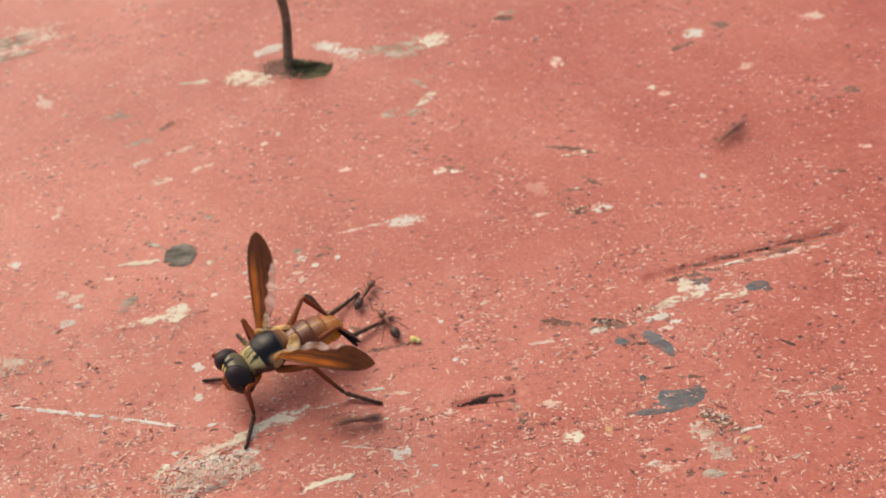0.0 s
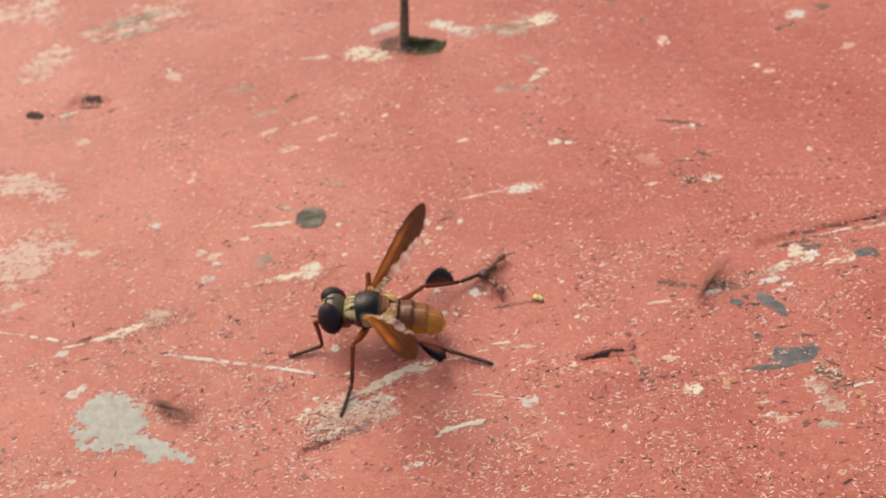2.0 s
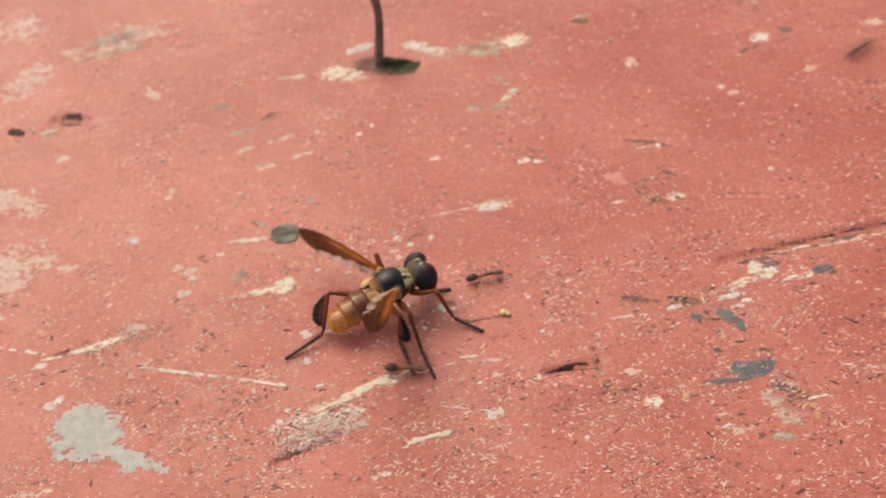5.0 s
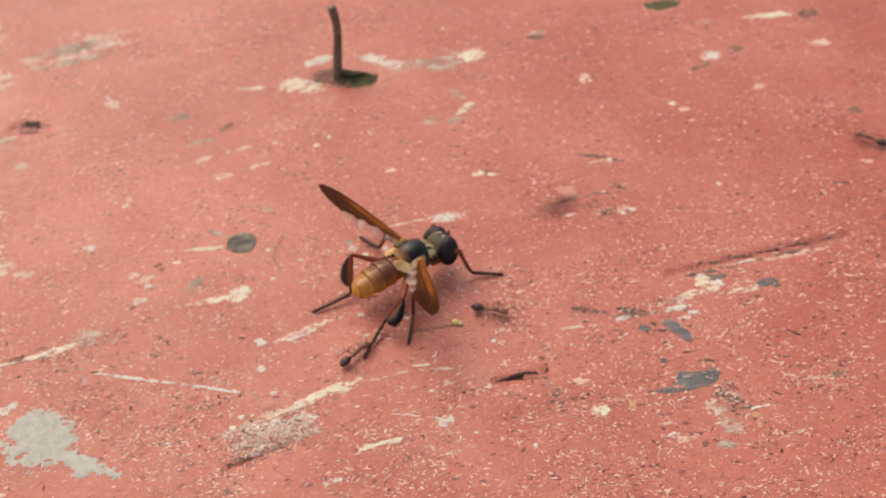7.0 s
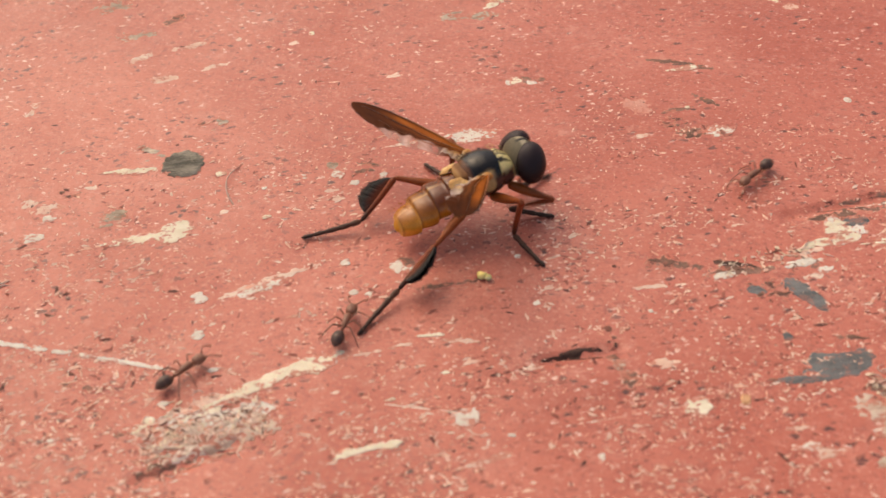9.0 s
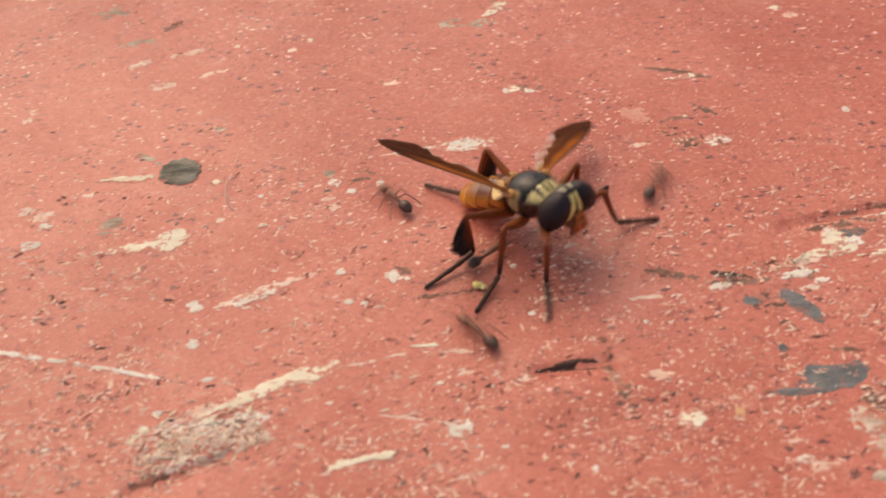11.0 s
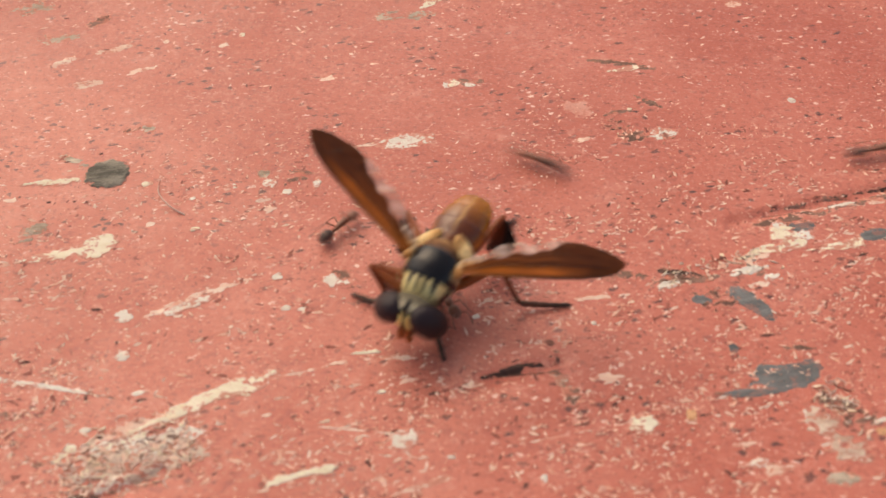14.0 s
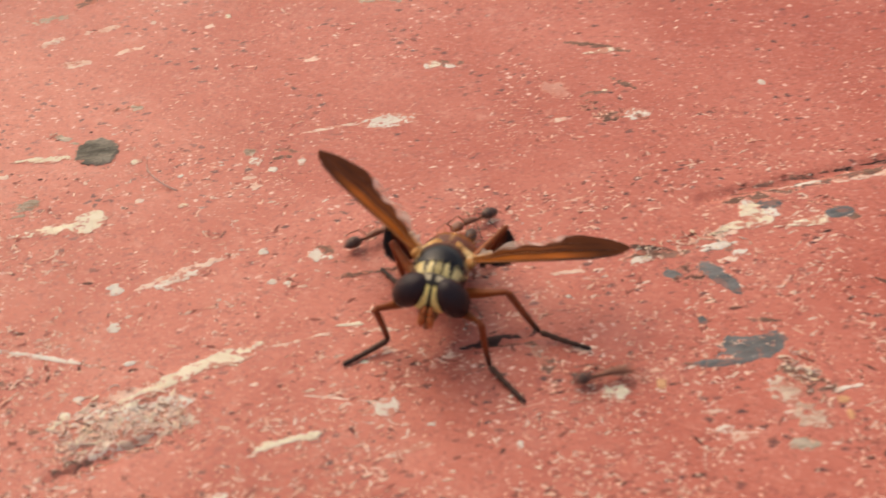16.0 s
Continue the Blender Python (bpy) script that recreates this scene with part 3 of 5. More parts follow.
def build_fly():
    shell = pigment("fly_shell", 0.18, 0.4, 5200, 0.2)
    dust = pigment("fly_dust", 0.6, 0.25, 7000, 0.35)
    amber = pigment("amber_skin", 0.24, 0.5, 4200, 0.15, coat=0.15)
    eye_skin = pigment("eye_facets", 0.25, 0.25, 15000, 0.5)
    limb_skin = pigment("leg_skin", 0.42, 0.3, 6500, 0.2)
    film = wing_film()
    rng = random.Random(3)
    fly = tagged(new("fly"), "orange and black feather-legged fly with dark amber wings", "fly")
    # body
    keys = [(2.25, -0.25, 0.35, 0.3, 0.3), (2.1, -0.18, 0.70, 0.52, 0.7), (1.75, -0.05, 1.06, 0.80, 1.0), (1.35, 0.0, 1.20, 1.02, 1.1), (1.15, 0.0, 1.20, 1.03, 1.15),
            (1.05, 0.0, 1.27, 1.10, 1.2), (0.75, 0.0, 1.42, 1.20, 1.25), (0.2, 0.0, 1.5, 1.3, 1.3), (-0.5, 0.0, 1.35, 1.2, 1.2), (-1.0, 0.0, 0.95, 0.85, 0.9), (-1.3, -0.05, 0.4, 0.4, 0.5)]
    roots = []
    for _ in range(130):
        x, a = rng.uniform(-0.9, 1.7), rng.uniform(0.2, 2.94)
        roots.append(((x, 1.36 * math.cos(a), 1.12 * math.sin(a)), (-0.9, math.cos(a), math.sin(a))))
    v, f = joined(lofted(keys, 60, 64), bristles(rng, roots, 0.35, 0.013))
    link("thorax", stain(mesh("thorax", v, f), thorax_tint), shell, fly, "black thorax striped yellow in front")
    v, f = ball((-1.02, 0, 0.56), (0.46, 0.86, 0.32), (0, -14, 0))
    link("scutellum", stain(mesh("scutellum", v, f), lambda x, y, z: mixed((0.24, 0.10, 0.035), (0.46, 0.25, 0.10), step(-x, 1.15, 1.35))), dust, fly, "brown scutellum with a tan rim")
    for s in (1, -1):
        v, f = ball((-1.42, s * 1.02, 0.30), (0.86, 0.46, 0.13), (s * -26, 16, s * 48), 26, 36)
        v = [(x, y, z + (0.14 * noise.noise(Vector((x * 2600, y * 2600, s * 3.3))) + 0.07 * noise.noise(Vector((x * 5500, y * 5500, s * 1.7)))) * MM) for x, y, z in v]
        link("calypter", stain(mesh("calypter", v, f), lambda x, y, z: mixed((0.66, 0.36, 0.13), (0.86, 0.62, 0.30), step(abs(y), 0.7, 1.2))), dust, fly, "pale yellow calypter lobe")
    keys = [(-0.95, -0.42, 0.5, 0.45, 0.45)]
    for i, (w, wide, end, up) in enumerate(((1.00, 1.14, 1.20, 0.95), (1.22, 1.28, 1.28, 1.02), (1.26, 1.24, 1.14, 0.96), (1.10, 1.00, 0.72, 0.78))):
        x, z, w, wide, end = -1.1 - 1.04 * i, -0.45 - 0.27 * i, w * 1.08, wide * 1.08, end * 1.08
        tall = up / max(w, wide)
        keys += [(x - 0.06, z, w, w * tall, 0.8), (x - 0.50, z - 0.03, wide, wide * tall, 0.82), (x - 0.98, z - 0.06, end, end * tall, 0.78)]
    keys += [(-5.34, -1.44, 0.46, 0.36, 0.36), (-5.47, -1.48, 0.23, 0.18, 0.20), (-5.52, -1.50, 0.04, 0.04, 0.04)]
    roots = []
    for _ in range(110):
        x, a = rng.uniform(-5.3, -1.6), rng.uniform(0.0, 3.14)
        roots.append(((x, 1.02 * math.cos(a), -0.4 + 0.26 * (x + 1.6) + 0.84 * math.sin(a)), (-1.6, math.cos(a), math.sin(a))))
    v, f = joined(lofted(keys, 96, 48), bristles(rng, roots, 0.3, 0.012))
    link("abdomen", stain(mesh("abdomen", v, f), abdomen_tint), amber, fly, "ringed amber abdomen with a dark back")
    # head
    v, f = ball((0, 0, 0), (0.90, 1.34, 1.12), n=64, seg=128)
    head = link("head", stain(mesh("head", v, f), head_tint), dust, fly, "head with yellow face bands and black forehead")
    head.matrix_basis = pose(2.68 * MM, 0, 0.12 * MM, 0, 13, 0)
    for s in (1, -1):
        v, f = ball((0.18, s * 1.07, 0.10), (0.88, 0.80, 1.22), (s * 33, 0, s * 14), 36, 48)
        # lighter towards the top: a slight sheen is mixed into the eye colour
        link("eye", stain(mesh("eye", v, f), lambda x, y, z: mixed((0.016, 0.009, 0.010), (0.030, 0.018, 0.021), step(z, -0.5, 1.2))), eye_skin, head, "large dark maroon compound eye")
        v, f = joined(tube([(0.9, s * 0.14, -0.1), (1.12, s * 0.18, -0.22), (1.2, s * 0.2, -0.4)], [0.13, 0.15, 0.17]),
                      tube([(1.2, s * 0.2, -0.4), (1.24, s * 0.23, -0.8), (1.18, s * 0.26, -1.25)], [0.19, 0.22, 0.10]),
                      tube([(1.32, s * 0.25, -0.55), (1.65, s * 0.4, -0.7), (1.85, s * 0.5, -1.0)], [0.03, 0.02, 0.008], 5))
        link("antenna", stain(mesh("antenna", v, f), lambda x, y, z: (0.50, 0.13, 0.035)), limb_skin, head, "rust orange antenna")
    v, f = joined(ball((0.62, 0, -0.85), (0.46, 0.52, 0.50)), tube([(0.6, 0, -1.1), (0.75, 0, -1.5), (0.7, 0, -1.75)], [0.22, 0.16, 0.2]))
    link("proboscis", stain(mesh("proboscis", v, f), lambda x, y, z: (0.28, 0.11, 0.05)), limb_skin, head)
    for s in (1, -1):
        v, f = joined(ball((0.0, s * 1.42, 0.62), (0.34, 0.26, 0.24), (0, 0, s * 30)), ball((-0.42, s * 1.34, 0.52), (0.36, 0.24, 0.2), (0, 0, s * -20)))
        link("wing_base", stain(mesh("wing_base", v, f), lambda x, y, z: mixed((0.56, 0.26, 0.08), (0.72, 0.52, 0.30), step(x, 0.0, -0.4))), dust, fly, "pale orange wing root")
    # wings and legs
    moving = {}
    for s, name in ((1, "l"), (-1, "r")):
        wing = link("wing", wing_mesh(s), film, fly, "dark brown wing with an amber front edge")
        link("vein", veins(s), limb_skin, wing)
        link("alula", alula(s), film, wing, "crumpled pale translucent lobe")
        moving[name + "w"] = wing
    tones = {"femur": lambda f: mixed(AMBER, RUST, 0.58 + 0.37 * f), "tibia": lambda f: mixed(RUST, (0.05, 0.022, 0.014), step(f, 0.45, 1.0)), "tarsus": lambda f: mixed((0.11, 0.046, 0.026), (0.045, 0.024, 0.018), f)}
    for code, (hip, la, lb, lc) in LEGS.items():
        for s, name in ((1, "l"), (-1, "r")):
            x, y, z = hip[0], hip[1] * s, hip[2]
            v, f = tube([(x + 0.05, y * 0.55, z + 0.45), (x, y * 0.85, z + 0.15), (x, y, z)], [0.3, 0.27, 0.2], 12)
            leg = link("leg", stain(mesh("coxa", v, f), lambda x, y, z: (0.20, 0.065, 0.03)), limb_skin, fly, "rust brown hind leg fringed with black scales" if code == "h" else "slender rust brown leg with a black foot")
            hind = code == "h"
            moving[name + code] = [
                link("femur", limb(la, 0.24, tones["femur"], 0.08, 0, 14, 11), limb_skin, leg),
                link("tibia", limb(lb, 0.20, tones["tibia"], 0, 0, 16, 12, hind), limb_skin, leg),
                link("tarsus", limb(lc, 0.165, tones["tarsus"], 0, 5, 60 if hind else 18, 13), limb_skin, leg),
            ]
    return fly, moving


fly, FLY_PARTS = build_fly()
FLY_ROWS = []
PART_ROWS = {code: ([], [], []) if isinstance(p, list) else [] for code, p in FLY_PARTS.items()}
STAND = {"lf": (4.6, 3.0), "rf": (4.6, -3.0), "lm": (0.6, 5.6), "rm": (0.6, -5.6), "lh": (-5.6, 3.4), "rh": (-5.6, -3.4)}


def aimed(p, q, up):
    """The pose of a segment that runs along x from p to q."""
    x = (q - p).normalized()
    z = (up - x * up.dot(x)).normalized()
    m = Matrix((x, z.cross(x), z)).transposed().to_4x4()
    return Matrix.Translation(p) @ m


STANCES = []


def stance(t, place, turn, left, right, knees=0.35, **feet):
    """The fly at a time: body place in mm and turn, each wing's backward sweep and lift, and where feet stand; knees: how far the hind ones bow out."""
    yaw = radians(turn[2])
    spots = []
    for code, (bx, by) in STAND.items():
        spots.append(feet.get(code, (place[0] + bx * math.cos(yaw) - by * math.sin(yaw), place[1] + bx * math.sin(yaw) + by * math.cos(yaw))))
    STANCES.append((t, np.array([*place, *turn, *left, *right, knees]), np.array(spots)))


def settle():
    """Rows for the body, wings and legs, close enough in time that the joints stay together."""
    for (t, a, p), (t2, a2, p2) in zip(STANCES, STANCES[1:] + STANCES[-1:]):
        parts = max(1, round((t2 - t) / 0.1))
        for k in range(parts):
            f = k / parts
            v = a + (a2 - a) * f
            step_by = np.clip((f - np.array([0.0, 0.3, 0.15, 0.45, 0.35, 0.1])) / 0.55, 0, 1)[:, None]
            feet = p + (p2 - p) * step_by * step_by * (3 - 2 * step_by)
            posed(t + (t2 - t) * f, v[0:3], v[3:6], v[6:8], v[8:10], v[10], dict(zip(STAND, feet.tolist())))


def posed(t, place, turn, left, right, knees, feet):
    m = pose(*[v * MM for v in place], *turn)
    FLY_ROWS.append((t, m))
    inv = m.inverted()
    for s, code, (sweep, lift) in ((1, "lw", left), (-1, "rw", right)):
        a, b = radians(sweep), radians(lift)
        way = Vector((-math.sin(a) * math.cos(b), s * math.cos(a) * math.cos(b), math.sin(b)))
        root = Vector((HINGE[0], s * HINGE[1], HINGE[2])) * MM
        PART_ROWS[code].append((t, aimed(root, root + way, Vector((0.26, 0, 1)))))
    for code in STAND:
        hip, la, lb, lc = LEGS[code[1]]
        hip = m @ (Vector((hip[0], hip[1] * (1 if code[0] == "l" else -1), hip[2])) * MM)
        fx, fy = feet[code]
        out = Vector((fx * MM - hip.x, fy * MM - hip.y, 0))
        far, out = min(max(out.length, 1.6 * MM), (la + lb + lc) * MM), out.normalized()
        tilt = radians(9)
        while True:
            foot = Vector((hip.x, hip.y, 0)) + out * far + Vector((0, 0, 0.12 * MM))
            ankle = foot - out * lc * MM * math.cos(tilt) + Vector((0, 0, lc * MM * math.sin(tilt)))
            gap = (ankle - hip).length
            if gap < (la + lb) * MM * 0.985:
                break
            far *= 0.985
        d = (ankle - hip).normalized()
        bow = Vector((0, 0, 1))
        if code[1] == "h":
            bow += (m.to_3x3() @ Vector((0, 1 if code[0] == "l" else -1, 0))).normalized() * knees
        up = bow - d * d.dot(bow)
        up = up.normalized() if up.length > 0.05 else out
        along = (la * la - lb * lb + (gap / MM) ** 2) / (2 * gap / MM)
        knee = hip + d * along * MM + up * math.sqrt(max(la * la - along * along, 0.0)) * MM
        spots = [inv @ p for p in (hip, knee, ankle, foot)]
        lift_way = inv.to_3x3() @ (Vector((0, 0, 1)) + out * 0.6)
        if code[1] == "h":
            lift_way = Vector((0.15, 1 if code[0] == "l" else -1, 0.45))
        for rows, p, q in zip(PART_ROWS[code], spots, spots[1:]):
            rows.append((t, aimed(p, q, lift_way)))


# ---- ants ----
def build_ant():
    """A small brown ant along x, its feet on z = 0."""
    skin = pigment("ant_skin", 0.4, 0.5, 9000, 0.25)
    tone = lambda x, y, z: mixed((0.28, 0.115, 0.068), (0.18, 0.074, 0.048), step(-x, 0.1, 0.9))
    ant = tagged(new("ant"), "small dark brown ant running on the paint", "ant", "running ants")
    v, f = lofted([(1.62, 0.5, 0.1, 0.08, 0.08), (1.5, 0.51, 0.24, 0.19, 0.18), (1.2, 0.55, 0.31, 0.25, 0.23), (0.95, 0.56, 0.24, 0.2, 0.2), (0.82, 0.55, 0.07, 0.07, 0.07)], 20, 16)
    link("head", stain(mesh("head", v, f), tone), skin, ant)
    v, f = lofted([(0.86, 0.55, 0.06, 0.06, 0.06), (0.65, 0.6, 0.19, 0.19, 0.17), (0.3, 0.6, 0.17, 0.16, 0.17), (0.0, 0.55, 0.15, 0.13, 0.15), (-0.2, 0.48, 0.08, 0.07, 0.07), (-0.32, 0.5, 0.09, 0.17, 0.08), (-0.45, 0.46, 0.05, 0.05, 0.05)], 28, 16)
    link("thorax", stain(mesh("thorax", v, f), tone), skin, ant)
    v, f = lofted([(-0.42, 0.48, 0.07, 0.07, 0.07), (-0.6, 0.52, 0.27, 0.24, 0.22), (-0.95, 0.53, 0.36, 0.32, 0.29), (-1.3, 0.5, 0.26, 0.22, 0.22), (-1.52, 0.46, 0.05, 0.05, 0.05)], 26, 16)
    link("gaster", stain(mesh("gaster", v, f), lambda x, y, z: mixed((0.075, 0.036, 0.026), (0.13, 0.06, 0.04), step(math.sin(x * 17), 0.5, 1))), skin, ant)
    for s in (1, -1):
        v, f = tube([(1.5, s * 0.12, 0.6), (1.75, s * 0.42, 0.78), (2.05, s * 0.52, 0.55), (2.3, s * 0.5, 0.35)], [0.035, 0.03, 0.035, 0.045], 6)
        link("antenna", stain(mesh("antenna", v, f), tone), skin, ant)
        for x, fore, reach in ((0.6, 0.75, 0.95), (0.25, 0.05 * s, 1.15), (0.0, -0.95, 1.15)):
            v, f = tube([(x, s * 0.1, 0.48), (x + fore * 0.35, s * 0.5, 0.82), (x + fore * 0.75, s * reach * 0.8, 0.4), (x + fore, s * reach, 0.03)], [0.04, 0.042, 0.028, 0.018], 6)
            link("leg", stain(mesh("leg", v, f), tone), skin, ant)
    return ant


ant_a = build_ant()
ant_b, ant_c, ant_d, ant_e = [copy_thing(ant_a, pose(0.01 * k, 0.05, 0)) for k in (1, 2, 3, 4)]


def spot(x, y, heading):
    return pose(x * MM, y * MM, float(height(x, y)) * MM, 0, 0, heading)


# ---- small things on the boards ----
def grass_stem():
    """A dry stalk that stands in a mossy hole of the boards."""
    base = Vector((-3.72, 29.77, -0.9))
    way = [(0, 0, 0), (0.1, 0.1, 1.2), (0.3, 0.35, 3.0), (0.55, 0.5, 5.0), (0.6, 0.4, 7.0), (0.35, 0.2, 8.6)]
    stem = tagged(new("grass_stem"), "dry brown plant stem standing in a mossy hole", "plant")
    stem.location = base * MM
    tone = worn("dry_stem", (0.15, 0.115, 0.08), (0.30, 0.23, 0.15), 0.8, 1500, keep=0.0, rim=False)
    v, f = tube(spline(way, 18).tolist(), [0.52 - 0.10 * math.sin(i / 17 * 2.2) + (0.25 if i < 2 else 0) for i in range(18)], 10)
    link("stalk", mesh("stalk", v, f), tone, stem)
    v, f = tube([(0.1, 0, 0.9), (0.9, -0.2, 1.2), (1.9, -0.3, 0.9), (3.0, -0.4, 0.95)], [0.3, 0.34, 0.3, 0.06], 8)
    link("leaf", mesh("leaf", v, f), STYLES["leaf"], stem, "withered green leaf base")


grass_stem()


def fibre():
    way = spline([(-1.9, -0.3, 0), (-0.9, 0.2, 0.25), (0.3, 0.3, 0.3), (1.2, 0.0, 0.15), (1.9, -0.4, 0)], 24)
    v, f = tube(way.tolist(), [0.055 - 0.001 * i for i in range(24)], 6)
    return tagged(link("fibre", mesh("fibre", v, f), worn("pale_fibre", (0.70, 0.45, 0.36), (0.85, 0.66, 0.55), 0.5, rim=False)), "pale curved fibre lying on the red paint", "fibre")


loose_fibre = fibre()


def crumb():
    v, f = joined(ball((0, 0, 0.22), (0.30, 0.21, 0.2), (0, 0, 20), 10, 14), ball((0.3, -0.1, 0.17), (0.22, 0.2, 0.18), (0, 0, -30), 10, 14), ball((-0.1, 0.2, 0.16), (0.2, 0.2, 0.17), (0, 0, 0), 8, 10))
    ob = tagged(link("crumb", mesh("crumb", v, f), STYLES["yellow"]), "tiny bright yellow crumb on the red paint", "crumb")
    ob.matrix_basis = spot(4.22, -6.48, 0)


crumb()

# dark flecks: the shadows of lifted scales are coloured in here
flakes("dark_grit", "shard", 52000, 0.034, "tiny dark brown pits where paint scales have lifted", 0.05, 3, 0.0)
# pale scales, coloured bright for their lit edges too
flakes("pale_grit", "flake", 92000, 0.034, "countless pale pink scales of cracked paint", 0.22, 1, 0.075)
# grains whose number also imitates small specular glints
flakes("white_grit", "grit", 15000, 0.034, "tiny whitish grains stuck in the paint", 0.2, 2, 0.5)
flakes("black_grit", "speck", 7000, 0.040, "tiny brown specks of dirt", 0.1, 4, 0.3)


def frayed(x, y, length, width, angle, count, seed):
    """Curled splinters of torn wood."""
    rng = random.Random(seed)
    a, rods = radians(angle), []
    for _ in range(count):
        f, side, turn = rng.uniform(-0.5, 0.5), rng.gauss(0, 0.28), a + rng.gauss(0, 0.9)
        px, py = x + f * length * math.cos(a) - side * width * math.sin(a), y + f * length * math.sin(a) + side * width * math.cos(a)
        size, bend = rng.uniform(0.25, 0.95), rng.gauss(0, 1.3)
        pts = []
        for k in range(6):
            g = k / 5 - 0.5
            way = turn + bend * g
            qx, qy = px + g * size * math.cos(way), py + g * size * math.sin(way)
            pts.append((qx, qy, float(height(qx, qy)) + 0.03 + rng.uniform(0, 0.04)))
        rods.append(tube(pts, [0.008, 0.024, 0.036, 0.032, 0.022, 0.006], 5))
    return joined(*rods)


def torn(name, style, patches, size, label, seed):
    """Angular scraps of wood and paint that stand up in a torn patch."""
    rng = random.Random(seed)
    verts, faces = [], []
    for x, y, length, width, angle, count in patches:
        a = radians(angle)
        for _ in range(count):
            f, g = rng.uniform(-0.5, 0.5), rng.gauss(0, 0.25)
            px, py = x + f * length * math.cos(a) - g * width * math.sin(a), y + f * length * math.sin(a) + g * width * math.cos(a)
            pz, turn, big, n, base = float(height(px, py)), rng.uniform(0, 6.28), size * rng.uniform(0.4, 1.4), rng.choice((3, 4, 5)), len(verts)
            far, lean = rng.uniform(1.0, 2.8), rng.uniform(0.05, 0.25)
            for k in range(n):
                q = 6.283 * (k + rng.uniform(-0.3, 0.3)) / n
                ex, ey = math.cos(q) * big * far, math.sin(q) * big
                verts.append(((px + ex * math.cos(turn) - ey * math.sin(turn)) * MM, (py + ex * math.sin(turn) + ey * math.cos(turn)) * MM, (pz + 0.05 + lean * big * (1 + math.sin(q))) * MM))
            verts.append((px * MM, py * MM, (pz - 0.05) * MM))
            faces += [tuple(range(base, base + n))] + [(base + (k + 1) % n, base + k, base + n) for k in range(n)]
    tagged(link(name, mesh(name, verts, faces, False), STYLES[style]), label, "splinters", kind="stuff")


PATCHES = ((-11.0, -15.2, 6.4, 3.4, 14), (23.8, -17.6, 3.6, 2.2, -50), (20.4, -7.0, 5.0, 2.0, 8), (-26.0, -4.0, 7.0, 1.6, 14), (18.6, 5.0, 2.0, 1.0, 0))
for style, share, size, seed in (("fibre_white", 2.2, 0.085, 11), ("flake", 6.0, 0.10, 12), ("fibre_brown", 0.9, 0.07, 13), ("fibre_cream", 2.8, 0.085, 14)):
    torn("torn_wood", style, [(*q, int(share * q[2] * q[3] * (0.6 if k == 0 else 0.35))) for k, q in enumerate(PATCHES)], size, "torn scraps of pale wood and flaking paint", seed)

for style, count, seed in (("fibre_cream", 45, 1), ("fibre_white", 60, 2), ("fibre_brown", 36, 3)):
    v, f = joined(frayed(-10.9, -15.3, 6.4, 3.0, 14, count, seed), frayed(23.8, -17.3, 3.0, 2.0, -50, count // 4, seed + 9), frayed(-25.9, -4.1, 7.0, 1.4, 14, count // 4, seed + 20), frayed(21.0, -7.1, 7.0, 2.0, 8, count // 4, seed + 30))
    tagged(link("wood_fibres", mesh("wood_fibres", v, f), STYLES[style]), "frayed wood fibres torn up through the paint", "splinters", kind="stuff")

# ---- bare patches in the paint, and some shade and haze put in as patches ----
chip("cream", -7.67, 28.53, 5.32, 2.44, -8)
chip("moss", -1.67, 28.96, 4.01, 2.27, -7)
chip("grey", 7.84, 30.10, 5.02, 2.25, 12)
chip("cream", 10.15, 30.57, 3.10, 2.09, 9)
chip("pale", 3.21, 29.74, 5.30, 0.96, -6)
chip("cream", 8.42, 21.79, 2.81, 1.04, 45)
chip("grey", 6.03, 20.18, 3.59, 1.03, -1)
chip("grey", 7.91, 24.18, 1.88, 0.53, -47)
chip("white", 5.12, 6.55, 3.68, 1.27, 12)
chip("knot", -13.17, 6.05, 2.74, 2.68, -38)
chip("grey", -15.35, 7.77, 2.32, 0.44, -36)
chip("cream", -16.71, 5.85, 3.84, 0.78, -4)
chip("cream", -15.73, -0.59, 4.18, 0.99, 5)
chip("cream", -13.29, -0.09, 2.04, 1.72, 16)
chip("white", -21.75, 0.24, 1.58, 1.00, 6)
chip("grey", -17.28, 1.56, 1.63, 1.21, 24)
chip("pale", -26.48, 7.67, 1.21, 0.99, -11)
chip("pale", -34.52, 20.75, 1.89, 0.91, -32)
chip("pale", -23.59, 13.30, 1.75, 0.57, 76)
chip("pale", -36.38, 15.67, 2.80, 0.40, -76)
chip("pale", -26.66, 29.40, 2.39, 0.50, -74)
chip("pale", -15.16, 15.61, 1.78, 0.65, 9)
chip("pale", -11.63, 16.67, 1.86, 0.49, 17)
chip("grey", -17.43, 21.42, 2.61, 1.14, 11)
chip("brown", -14.81, 23.00, 1.79, 0.81, 38)
chip("pale", -30.77, 39.62, 10.12, 4.35, 20)
chip("grey", -30.85, 39.94, 7.92, 2.19, 18)
chip("grey", -30.61, 37.50, 7.92, 1.07, 10)
chip("dark", -34.35, 26.61, 2.31, 2.05, 1)
chip("dark", -39.55, 25.64, 2.21, 1.12, -30)
chip("grey", -36.83, 25.06, 2.83, 1.10, 2)
chip("pale", -39.65, 33.88, 6.08, 3.49, 57)
chip("cream", 19.59, 11.57, 2.44, 0.61, 3)
chip("brown", 19.68, 12.21, 4.09, 0.47, -23)
chip("blush", 15.95, 8.14, 1.92, 1.79, -11)
chip("brown", 18.38, 7.23, 1.80, 0.36, 5)
